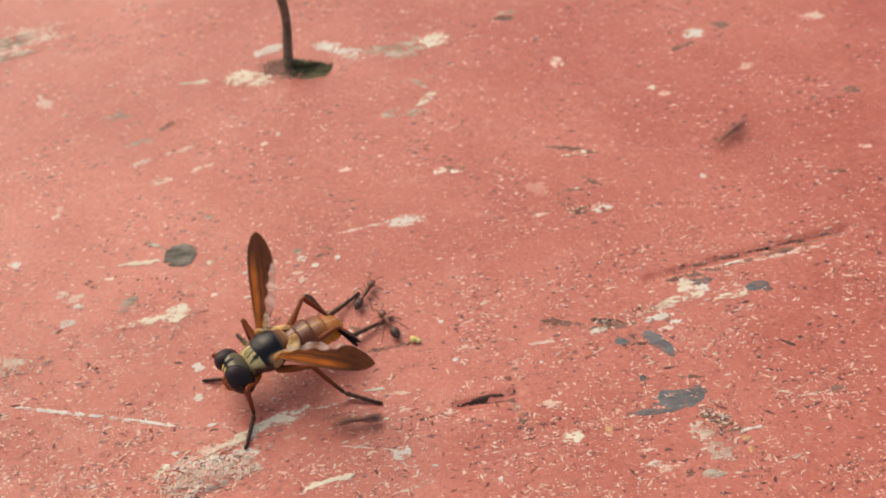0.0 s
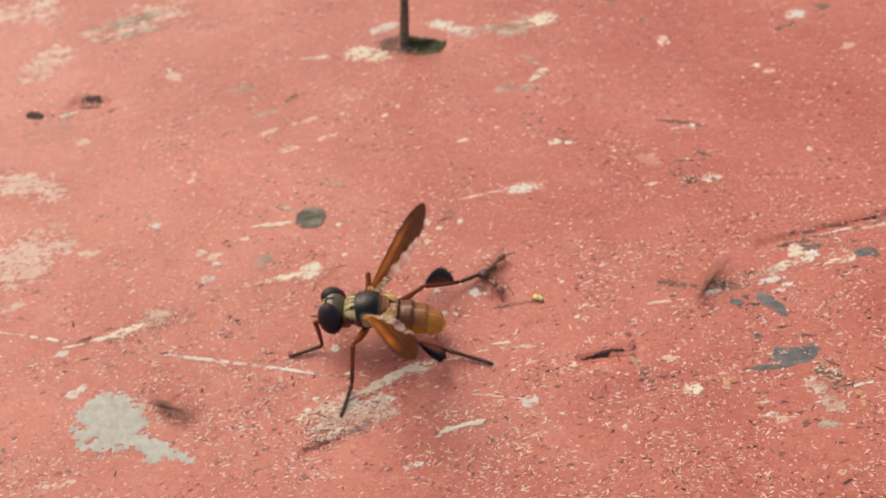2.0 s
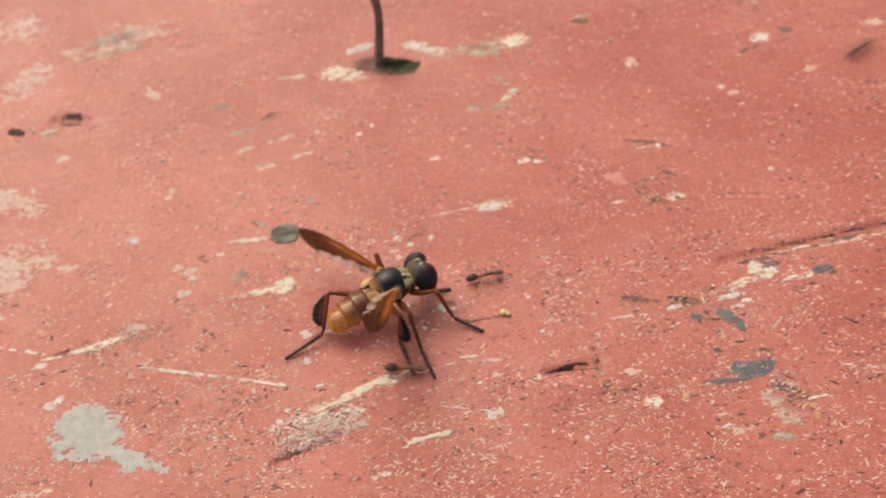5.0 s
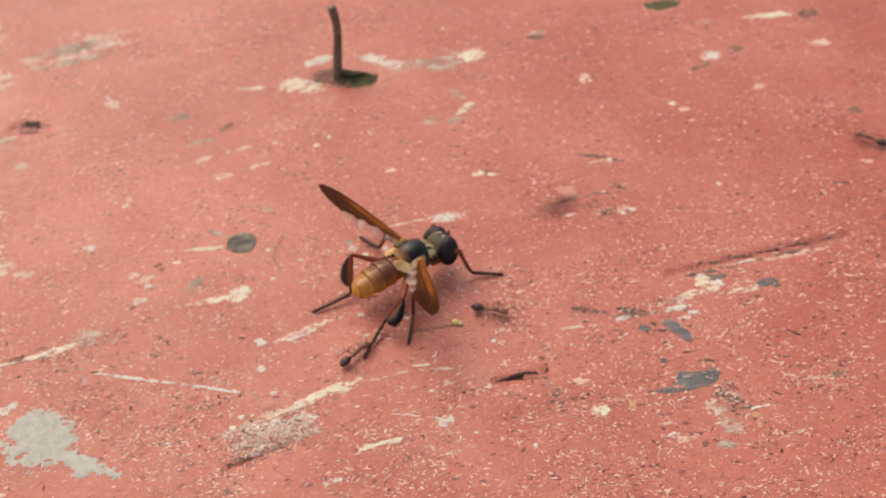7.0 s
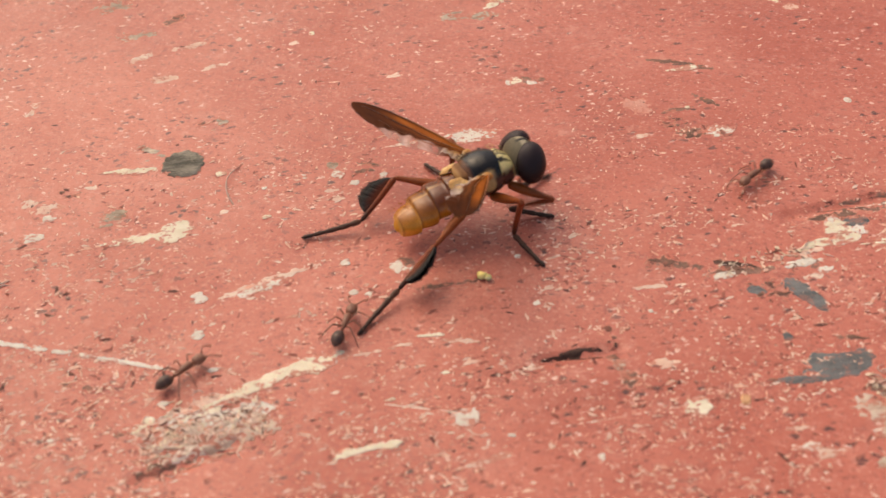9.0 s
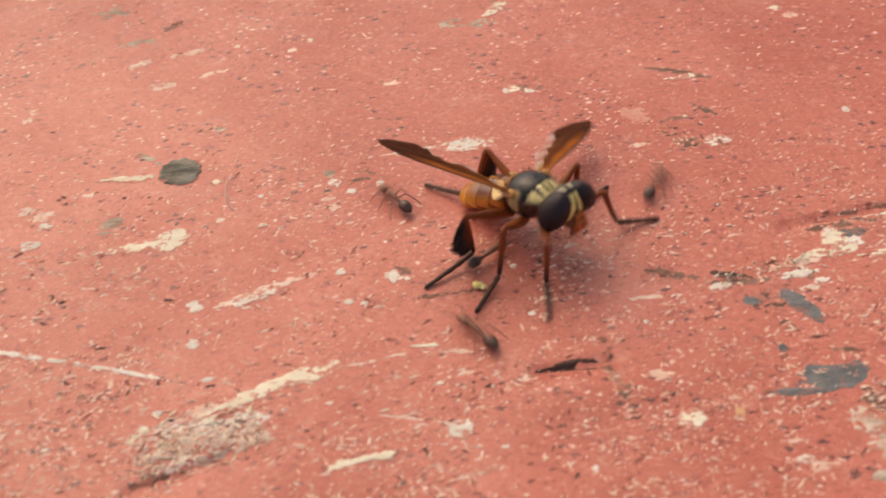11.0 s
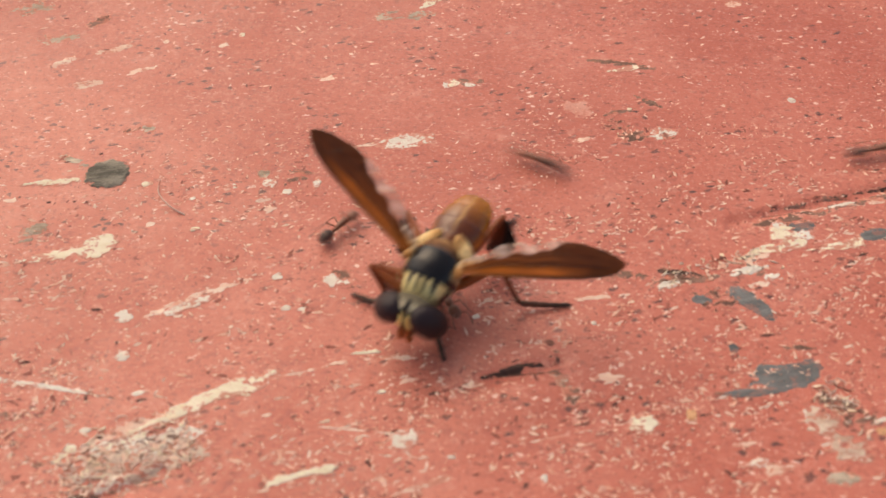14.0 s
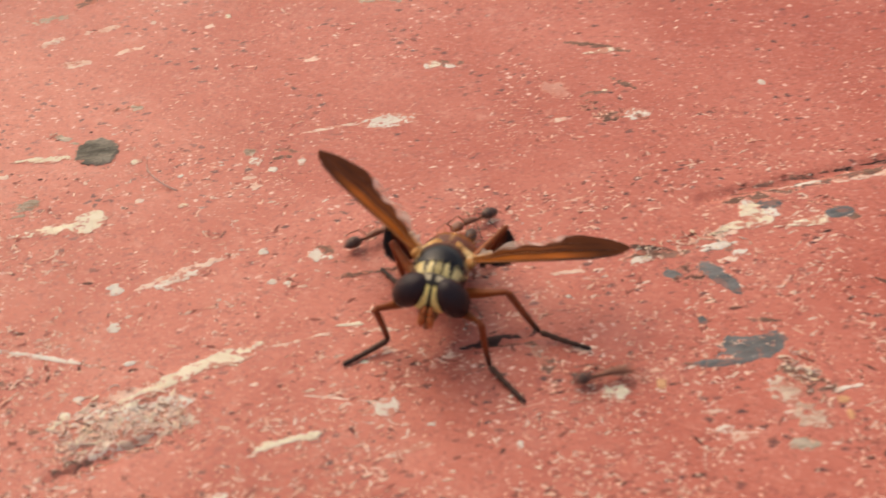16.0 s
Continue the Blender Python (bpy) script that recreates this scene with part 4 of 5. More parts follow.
chip("brown", 20.40, 7.99, 1.51, 0.41, -48)
chip("white", 20.65, 4.62, 1.78, 1.28, -6)
chip("brown", 18.56, 4.76, 1.84, 1.10, 7)
chip("cream", 8.60, 11.85, 0.85, 0.70, -1)
chip("brown", 9.77, 11.74, 1.38, 0.45, 12)
chip("white", 33.78, 26.01, 2.42, 1.64, 20)
chip("brown", 32.25, 24.32, 2.46, 0.80, 5)
chip("brown", 36.50, 26.51, 1.72, 1.17, 7)
chip("pale", 20.64, 24.46, 1.12, 1.42, 7)
chip("cream", 28.10, 18.94, 0.67, 0.77, -5)
chip("brown", 17.15, 32.53, 1.82, 1.29, -0)
chip("pale", 36.74, 20.11, 1.30, 1.02, 3)
chip("white", 25.27, -5.75, 2.52, 1.03, 23)
chip("cream", 23.02, -6.26, 2.90, 0.55, 20)
# shadow beside the cream block, put in as a brown patch
chip("brown", 25.83, -4.45, 1.55, 0.87, -24)
chip("cream", 27.35, -6.60, 2.95, 0.48, -1)
# brown patch that stands for a small shadow
chip("brown", 29.90, -6.11, 1.86, 0.91, -37)
chip("brown", 17.83, -7.71, 3.22, 0.71, -2)
chip("dark", 18.27, -7.25, 2.53, 0.55, -18)
chip("cream", 25.02, -5.34, 2.14, 1.52, -45)
chip("cream", 23.54, -6.22, 2.21, 0.75, 6)
chip("cream", 27.64, -6.46, 2.62, 0.60, -8)
chip("brown", 15.08, -6.79, 3.64, 0.47, -19)
chip("brown", 22.36, -7.42, 1.77, 0.73, -47)
chip("white", 23.11, -8.31, 0.97, 0.45, 4)
chip("brown", 18.66, -7.79, 3.40, 0.46, -4)
chip("slate", 21.46, -9.96, 2.74, 1.07, -56)
chip("slate", 18.94, -9.40, 0.96, 0.58, -31)
chip("white", 22.24, -7.57, 2.23, 0.51, 9)
chip("pale", 22.14, -6.80, 2.68, 0.46, 10)
chip("slate", 21.60, -15.04, 3.70, 1.60, 7)
chip("slate", 19.76, -15.90, 2.76, 0.52, -3)
chip("slate", 19.59, -12.95, 0.49, 0.55, -10)
chip("brown", 22.74, -13.37, 1.61, 0.28, -12)
chip("bark", 22.78, -19.29, 3.59, 1.46, -69)
chip("brown", 23.85, -17.56, 2.71, 0.83, -42)
chip("grey", 22.25, -21.54, 1.40, 0.61, -1)
chip("white", 25.56, -18.44, 1.49, 0.24, 5)
chip("orange", 25.09, -19.12, 0.56, 0.44, 1)
chip("cream", 13.92, -16.93, 1.43, 1.03, -7)
chip("white", 2.34, -16.28, 1.34, 1.13, -9)
chip("grey", 10.58, -13.99, 1.55, 0.60, -66)
chip("cream", -2.28, -17.52, 2.47, 0.45, 6)
chip("cream", 0.78, -10.42, 1.58, 0.28, -2)
chip("pale", 2.40, -11.02, 1.74, 0.28, -10)
chip("cream", -6.72, -12.10, 5.31, 1.20, 19)
chip("pale", -1.74, -11.14, 4.93, 0.22, 9)
chip("pale", -11.28, -13.81, 5.21, 0.53, 21)
chip("bark", -10.63, -15.89, 6.73, 2.50, 10)
chip("white", -10.50, -14.91, 6.48, 1.58, 6)
chip("pale", -10.64, -15.69, 5.83, 2.40, 6)
chip("cream", -14.22, -14.95, 1.07, 0.43, 14)
chip("brown", -13.51, -17.92, 1.64, 0.59, 40)
chip("brown", -11.30, -17.32, 5.04, 0.51, 13)
chip("dark", -11.70, -17.40, 3.30, 0.55, 18)
# narrow brown line to the left of the crumb
chip("brown", 2.10, -6.69, 3.11, 0.30, 2)
chip("cream", -35.84, -3.37, 6.29, 0.34, -19)
chip("white", -21.13, -8.33, 7.10, 0.33, -18)
chip("white", -15.49, -10.17, 5.79, 0.27, -20)
chip("cream", -31.47, -4.93, 2.59, 0.50, 9)
chip("cream", -28.59, -4.26, 3.01, 0.58, 16)
chip("bark", -26.09, -3.24, 3.23, 1.30, 19)
chip("concrete", -28.46, -13.38, 5.65, 4.85, -6)
chip("concrete", -28.81, -11.71, 3.25, 2.99, 14)
chip("concrete", -24.90, -15.85, 6.70, 1.55, -31)
chip("concrete", -24.89, -16.81, 1.52, 1.18, -11)
chip("cream", -9.30, -13.39, 4.54, 0.75, 20)
chip("cream", -11.42, -14.49, 3.57, 0.64, 20)
chip("white", -31.23, -9.91, 1.85, 0.95, 36)
chip("pale", -31.53, -18.15, 2.63, 0.70, -0)
chip("pale", -37.37, 0.08, 2.36, 0.70, 22)
chip("white", -8.10, -5.61, 3.26, 0.61, 22)
chip("brown", -0.06, -4.74, 1.05, 1.13, -30)
chip("white", 0.02, -5.13, 1.36, 0.66, -1)
chip("white", -11.50, -6.12, 0.91, 0.52, 15)
chip("cream", -2.03, -17.57, 2.47, 0.31, 11)
chip("pale", 2.84, -19.04, 2.58, 0.33, 14)
chip("pale", 2.84, -15.03, 1.11, 0.15, 56)
chip("pale", 18.48, -20.01, 1.73, 0.39, 4)
chip("pale", 9.85, -17.16, 5.75, 0.14, 5)
chip("pale", -16.96, 18.35, 2.02, 0.69, 18)
chip("pale", -13.69, 19.32, 2.75, 0.46, 15)
chip("grey", -19.61, 25.48, 3.27, 1.37, 7)
chip("grey", -3.90, 4.81, 0.69, 0.74, 21)
chip("brown", -1.76, 4.59, 1.61, 0.33, -21)
chip("pale", 0.95, 6.26, 4.60, 0.24, 8)
chip("pale", -3.95, 2.30, 0.84, 0.33, 10)
chip("cream", -6.33, -12.01, 2.35, 0.23, -14)
chip("pale", -14.81, -10.53, 6.68, 0.15, -19)
chip("pale", 0.13, -15.37, 3.06, 0.11, -15)
# dark crescent: shadow under the blister's lip, laid on as dark patches
chip("dark", 9.15, -12.81, 3.07, 0.79, 0)
chip("brown", 10.32, -13.27, 0.75, 0.30, -40)
chip("dark", 7.33, -12.81, 1.57, 0.27, 4)
# shading of the long crack, given by dark and brown patches along it
chip("dark", 27.32, -2.89, 6.67, 0.40, 10)
chip("dark", 34.20, -1.96, 7.79, 0.32, 7)
chip("brown", 33.67, -2.24, 8.74, 0.80, 8)
chip("brown", 27.19, -2.93, 5.93, 0.51, 9)
chip("brown", 30.55, -2.98, 13.91, 0.79, 10)
chip("white", 28.40, -3.26, 4.02, 0.40, 6)
chip("pale", 32.88, -3.12, 4.92, 0.46, 5)
chip("moss", 31.06, 35.98, 4.29, 1.73, -5)
chip("cream", 40.87, 31.80, 5.80, 1.24, -2)
chip("brown", 45.54, 31.48, 2.26, 1.73, 23)
chip("pale", 44.88, 26.15, 2.01, 1.23, 4)
chip("pale", 19.91, 6.62, 0.13, 0.33, 27)
chip("cream", -28.82, -4.41, 5.87, 0.78, 13)
chip("pale", -7.69, -5.11, 4.91, 0.50, 20)
chip("pale", 14.22, -8.39, 3.62, 0.30, -1)
chip("pale", 15.37, 4.93, 0.99, 0.42, 17)
chip("grey", 34.67, 31.81, 1.53, 1.24, -3)
chip("grey", 17.19, 33.22, 1.76, 1.14, -4)
chip("cream", -12.53, 29.07, 3.13, 0.68, -3)
chip("pale", 0.52, 13.74, 0.94, 0.49, -0)
chip("pale", -26.46, 29.06, 1.15, 1.60, 44)
chip("pale", 42.93, 7.55, 0.98, 0.49, -19)
chip("brown", 39.89, 4.94, 1.46, 0.39, -10)
chip("brown", 44.46, 14.73, 1.56, 0.89, -30)
chip("dark", 30.28, -11.65, 1.16, 0.36, -40)
chip("brown", 31.93, -16.17, 1.56, 0.48, 4)
chip("pale", 30.29, -16.39, 1.98, 0.21, 2)
chip("cream", -3.35, -17.72, 2.11, 0.47, -174)
chip("white", -6.30, -20.43, 1.42, 0.45, 12)
chip("white", -5.40, 32.54, 3.52, 1.18, 20)
chip("white", 0.85, 31.15, 6.06, 1.81, -33)
chip("brown", -4.54, 29.57, 4.01, 2.94, -5)
chip("dark", -3.20, 28.46, 2.85, 0.97, 1)
chip("debris", 14.23, -6.58, 3.51, 1.30, -35)
chip("debris", 10.07, 0.83, 1.27, 0.78, -29)
chip("debris", 10.53, -13.21, 3.85, 0.86, -84)
chip("debris", 15.19, -16.36, 1.02, 0.73, -27)
chip("debris", 3.84, -6.72, 4.26, 0.83, 5)
chip("debris", 23.55, -17.81, 3.19, 1.72, -50)
chip("debris", 19.36, -8.83, 4.36, 1.59, -58)
chip("debris", -34.95, -12.51, 1.18, 0.64, -30)
chip("debris", -22.61, -11.17, 1.00, 0.59, -28)
chip("debris", -31.47, -4.75, 2.90, 1.00, 4)
chip("debris", -9.35, -19.78, 0.96, 0.64, -26)
chip("debris", 18.59, 5.72, 5.13, 1.81, -36)
# far-left haze: its brightness painted on as broad pale and blushed patches
chip("pale", -37.08, 6.89, 7.28, 4.15, 15)
chip("pale", -38.42, 14.70, 7.20, 2.92, -31)
chip("pale", -43.60, 44.47, 7.89, 5.73, 3)
chip("blush", -37.54, 22.84, 4.88, 3.52, -2)
chip("pale", -37.39, 4.36, 3.88, 2.94, 21)
chip("white", -0.41, -4.78, 0.84, 1.07, -8)
chip("white", -11.73, -5.75, 0.70, 0.48, -8)
chip("white", -11.51, -8.77, 0.68, 0.56, -8)
chip("white", -10.60, -11.42, 0.81, 0.32, 8)
chip("white", -3.00, -6.64, 0.44, 0.35, -8)
chip("white", -2.23, -6.85, 0.44, 0.35, -8)
chip("white", -3.37, -4.20, 0.52, 0.50, -8)
chip("pale", -5.22, -13.53, 0.58, 0.27, 8)
chip("pale", -4.21, -13.79, 0.46, 0.20, 7)
chip("white", -6.45, -13.92, 0.47, 0.30, -8)
chip("cream", 1.55, -13.16, 0.41, 0.31, -8)
chip("cream", -1.50, -14.62, 0.75, 0.27, 7)
chip("pale", -0.23, -15.06, 1.44, 0.10, 7)
chip("white", -18.40, -15.14, 0.54, 0.26, 8)
chip("cream", -13.68, -14.44, 0.52, 0.43, -8)
chip("white", 8.58, -19.41, 0.33, 0.52, -8)
chip("white", 4.34, -17.61, 0.50, 0.28, -8)
chip("pale", 12.87, -13.93, 1.40, 0.63, 7)
chip("orange", 16.33, -16.78, 0.45, 0.60, -8)
chip("white", 18.65, -20.13, 1.44, 0.44, 6)
chip("pale", 18.38, -18.91, 1.16, 0.19, 6)
chip("white", 12.96, -10.16, 0.30, 0.30, -8)
chip("white", 6.98, -8.77, 0.43, 0.31, -8)
chip("cream", -4.97, 19.76, 0.48, 0.64, -9)
chip("pale", -6.18, 18.69, 0.79, 0.56, 12)
chip("pale", -10.15, 19.70, 0.40, 0.51, -9)
chip("pale", 15.57, 4.84, 1.12, 0.31, 9)
chip("cream", 19.09, 7.41, 0.36, 0.32, -9)
chip("white", 29.32, 6.68, 0.50, 0.44, -9)
chip("pale", 24.87, 6.78, 0.47, 0.27, 10)
chip("white", -3.56, 3.83, 0.88, 0.77, -9)
chip("white", -0.79, 3.40, 0.56, 1.06, -9)
chip("brown", -1.80, 3.94, 1.05, 0.34, 10)
chip("white", -2.55, 2.87, 0.56, 0.48, -9)
chip("white", -8.07, 3.08, 0.35, 0.38, -9)
chip("cream", -10.80, 4.84, 0.69, 0.39, 10)
chip("cream", -7.89, 0.43, 0.66, 0.27, 9)
chip("pale", -10.42, 1.22, 0.53, 0.27, 10)
chip("grey", -10.85, 10.09, 0.97, 0.86, -9)
chip("brown", -19.61, 4.02, 0.77, 0.68, -9)
chip("pale", -21.17, 2.96, 1.64, 0.57, 10)
chip("pale", -18.81, 4.58, 0.87, 0.39, 10)
chip("debris", -14.11, -3.84, 0.85, 0.75, -8)
chip("debris", -19.67, -6.24, 0.90, 0.55, 9)
chip("brown", -18.27, -11.56, 0.72, 0.42, -8)
chip("brown", -17.07, -11.85, 0.48, 0.35, -8)
chip("brown", -15.03, -15.25, 0.55, 0.26, 7)
chip("white", 17.44, -7.98, 1.31, 0.56, 8)
chip("pale", 22.35, -8.71, 0.99, 0.48, 8)
chip("debris", 17.85, -15.87, 1.81, 0.48, 7)
chip("debris", 10.41, -11.25, 0.60, 0.59, -8)
chip("brown", 10.88, -14.88, 1.04, 1.02, -8)
chip("pale", 5.96, -13.41, 0.90, 0.35, 7)
chip("pale", 2.95, -12.58, 0.90, 0.28, 8)
chip("white", 21.74, -17.91, 0.28, 1.33, -8)
chip("debris", 0.57, -5.47, 0.64, 0.81, -8)
chip("white", -13.04, -13.43, 0.56, 0.30, 8)
chip("pale", -3.64, 1.46, 0.82, 0.37, 9)
chip("white", -5.64, 3.88, 0.35, 0.39, -9)
chip("white", 6.43, -4.97, 0.39, 0.29, -9)
chip("white", -26.48, 7.60, 0.90, 0.84, -10)
chip("white", -32.71, -5.70, 1.09, 0.75, -10)
chip("pale", -32.06, 5.33, 2.30, 0.88, 7)
chip("slate", 29.85, -5.95, 1.71, 0.84, 6)
# dark gap under the white flake, its shade drawn as a slate patch
chip("slate", 26.03, -4.69, 1.54, 0.84, 6)
chip("white", 24.72, -4.58, 0.95, 1.12, -10)
chip("cream", 27.74, -6.37, 2.24, 0.77, 6)
chip("cream", 27.73, -21.09, 1.99, 0.31, 5)
chip("orange", 25.13, -20.03, 0.38, 0.62, -9)
chip("pale", 19.27, -20.56, 1.58, 0.78, 6)
chip("pale", 28.92, 17.87, 1.01, 0.76, -12)
chip("debris", 31.65, -11.53, 1.73, 0.72, 6)
chip("debris", 15.11, -6.87, 1.76, 0.75, 6)
chip("white", 9.56, 11.60, 0.69, 0.55, -11)
chip("brown", 9.11, 11.93, 0.79, 0.55, -11)
chip("white", 8.09, 11.74, 0.59, 0.55, -11)
chip("brown", -11.83, 10.24, 1.46, 0.80, 7)
chip("white", -20.95, 2.06, 0.76, 0.48, -10)
chip("debris", -20.37, 4.28, 1.16, 0.98, -10)
chip("pale", -22.45, 3.65, 1.16, 0.73, -10)
chip("cream", -7.37, 28.43, 3.90, 1.55, -12)
chip("brown", -4.27, 29.03, 3.40, 1.80, 0)
chip("grey", 3.83, 30.23, 4.60, 1.20, 6)


def motions():
    stance(0.0, (-5.81, -8.07, 3.14), (0.1, 5.7, -154.5), (29, 15), (24, 11), lf=(-8.22, -14.06), lm=(1.45, -11.84), lh=(2.98, -3.89), rh=(0.67, -0.84))
    stance(0.5, (-5.69, -8.55, 3.10), (-0.9, -1.8, -162.9), (31, 12), (20, 10), lf=(-8.21, -14.03), lm=(-3.17, -15.67), lh=(1.90, -7.41), rh=(0.96, -0.94))
    stance(1.0, (-6.94, -8.31, 3.08), (-0.5, 3.3, -162.1), (25, 14), (26, 12), lf=(-8.28, -14.09), lm=(-3.76, -15.72), lh=(2.35, -4.94), rh=(0.88, -3.58))
    stance(1.5, (-7.43, -8.37, 3.11), (0.0, 4.0, -166.6), (27, 11), (25, 17), lf=(-13.04, -13.28), lm=(-3.69, -15.82), lh=(1.81, -4.15), rh=(0.68, -3.64))
    stance(2.0, (-8.35, -8.24, 3.17), (-0.0, -2.4, -187.7), (27, 22), (22, 14), lf=(-15.05, -9.10), lm=(-11.28, -15.54), lh=(0.17, -12.46), rh=(2.44, -2.03), knees=0.9)
    stance(2.5, (-8.56, -5.50, 3.00), (-0.6, -5.5, -229.5), (21, -5), (20, 16), lf=(-14.88, -3.56), rf=(-8.04, 7.11), lm=(-15.01, -10.49), rm=(-3.94, -2.44), lh=(-5.77, -15.12), rh=(2.40, -3.25), knees=0.9)
    stance(3.0, (-8.56, -5.19, 2.94), (-0.6, -0.2, -257.5), (20, -3), (14, 17), lm=(-14.81, -10.21), rm=(-0.13, -6.92), lh=(-5.83, -14.84), rh=(-2.75, -6.46), knees=0.9)
    stance(3.5, (-7.41, -6.30, 3.08), (-0.0, -12.6, -278.8), (24, 6), (23, 11), lf=(-10.16, -0.30), lm=(-15.20, -5.79), rm=(-0.06, -8.36), lh=(-9.88, -13.92), rh=(0.83, -12.22), knees=0.9)
    stance(4.0, (-6.63, -5.89, 3.02), (-1.3, -1.9, -286.8), (27, 6), (22, 25), lf=(-10.00, -0.30), rf=(-1.10, -2.33), lm=(-15.09, -5.84), rm=(0.07, -8.27), lh=(-11.32, -12.56), rh=(-0.91, -11.45), knees=0.9)
    stance(4.5, (-4.58, -4.76, 3.01), (-3.5, -5.3, -317.7), (30, 8), (27, 25), rf=(0.74, -4.32), lm=(-12.94, -1.59), rm=(-0.94, -11.40), lh=(-13.42, -8.13), rh=(-0.18, -11.36), knees=0.9)
    stance(5.0, (-4.56, -4.50, 2.78), (-2.3, -0.2, -338.1), (23, 5), (30, 23), lf=(0.40, -3.10), rf=(2.44, -8.14), rm=(-1.76, -12.25), lh=(-13.26, -8.37), rh=(-3.28, -11.72), knees=0.9)
    stance(5.2, (-3.35, -3.47, 2.93), (-1.1, -3.6, -354.2), (28, 19), (14, 19), rf=(2.43, -8.64), rm=(-1.83, -11.26), lh=(-12.46, -4.84), rh=(-5.46, -11.27), knees=0.9)
    stance(7.5, (2.59, -0.49, 2.95), (-0.7, 9.6, -327.8), (26, 21), (23, 7), rf=(9.05, -1.27), lm=(-2.90, 5.14), rm=(1.24, -6.65), lh=(-6.68, -3.20), rh=(-3.45, -9.20), knees=0.9)
    stance(8.0, (2.78, -0.92, 3.31), (-7.3, 3.1, -327.9), (27, 24), (26, 5), rf=(9.23, -1.85), lm=(-2.83, 4.82), rm=(7.92, -6.08), lh=(-6.34, -3.34), rh=(-4.15, -11.05), knees=0.9)
    stance(8.5, (3.93, -1.10, 3.21), (-7.9, 1.3, -327.5), (26, 13), (31, 19), rf=(8.98, -2.01), rm=(7.79, -6.10), lh=(-5.83, -1.86), rh=(-3.96, -11.02), knees=0.9)
    stance(10.8, (7.19, -1.72, 3.23), (-6.7, -21.3, -388.6), (29, 2), (14, 28), lf=(15.41, -2.10), rf=(12.06, -3.93), rm=(3.89, -8.52), lh=(1.71, 3.99), rh=(-1.97, -10.25))
    stance(11.0, (7.66, -2.43, 3.13), (-4.8, -13.4, -409.5), (20, -5), (27, 36), lf=(15.37, -2.15), rf=(7.75, -9.71), lm=(12.95, 1.06), rm=(3.87, -8.45), lh=(1.91, 2.73), rh=(1.25, -6.23))
    stance(11.5, (6.36, -3.90, 3.40), (-1.3, -17.3, -460.4), (22, 8), (15, 12), lf=(10.48, -11.09), rf=(0.57, -10.07), rm=(-0.51, -6.77), rh=(0.07, 0.56))
    stance(12.0, (6.77, -3.03, 3.11), (-5.3, -17.0, -462.9), (16, 6), (17, 17), lf=(2.83, -7.29), rf=(0.52, -10.20), lm=(12.52, -8.83), rm=(3.17, -6.99), rh=(0.21, 0.07))
    stance(12.5, (6.69, -3.36, 3.43), (-4.3, -12.8, -462.9), (17, 10), (20, 15), lf=(4.14, -8.71), rf=(2.79, -8.39), lm=(12.44, -8.79), rm=(1.44, -4.34), rh=(0.99, 0.16))
    stance(13.0, (7.37, -1.97, 3.33), (-7.3, -13.8, -466.7), (14, 5), (21, 21), lf=(3.22, -8.74), rf=(2.26, -7.78), lm=(12.43, -8.71), rm=(0.88, -4.10), rh=(0.97, 0.08))
    stance(13.5, (7.10, -1.81, 3.32), (-7.6, -15.3, -467.2), (8, 4), (23, 22), lf=(2.74, -5.90), rf=(2.25, -8.94), lm=(12.34, -8.60), rm=(1.63, -2.96), rh=(0.70, -0.47))
    stance(13.8, (9.72, 0.02, 3.28), (-2.9, -21.1, -495.8), (12, 2), (5, 17), lf=(6.20, -0.90), rf=(4.74, -0.53), lm=(12.29, -8.60), rh=(1.21, -0.60))
    stance(14.0, (4.88, -8.24, 3.31), (-5.1, 17.1, -484.1), (17, 8), (23, 14), lf=(4.88, -11.67), rf=(0.55, -6.24), lm=(12.04, -8.79), rm=(2.26, -5.67), lh=(10.27, -1.64))
    stance(14.2, (4.17, -8.60, 3.26), (2.4, 18.8, -488.3), (16, 2), (29, 23), lf=(4.08, -13.58), rf=(0.10, -6.32), rm=(2.02, -5.63), lh=(10.36, -2.03))
    stance(14.5, (7.42, -9.41, 3.34), (-6.1, -7.1, -480.3), (19, 2), (24, 19), lf=(4.81, -14.43), rf=(0.50, -13.23), lm=(13.26, -14.16), rm=(2.09, -7.43), lh=(11.21, -5.53))
    stance(15.0, (6.90, -9.88, 3.27), (-8.5, -13.0, -477.7), (22, 6), (23, 16), lf=(5.74, -17.39), rf=(0.64, -13.25), lm=(13.25, -14.19), rm=(2.38, -7.72))
    stance(15.5, (6.38, -9.87, 3.46), (-12.6, -6.1, -477.1), (18, 5), (27, 13), lf=(5.81, -17.10), rf=(0.52, -13.29), lm=(13.17, -14.18), rm=(2.99, -5.82), lh=(12.21, -2.40))
    stance(16.0, (6.02, -10.16, 3.27), (-5.2, -14.5, -468.7), (10, 11), (30, 16), lf=(9.25, -17.07), rf=(0.38, -13.24), lm=(13.28, -14.10), rm=(3.06, -6.57), lh=(10.75, -5.15))
    settle()
    walk(fly, FLY_ROWS)
    for code, moved in FLY_PARTS.items():
        if isinstance(moved, list):
            for ob, rows in zip(moved, PART_ROWS[code]):
                walk(ob, rows)
        else:
            walk(moved, PART_ROWS[code])
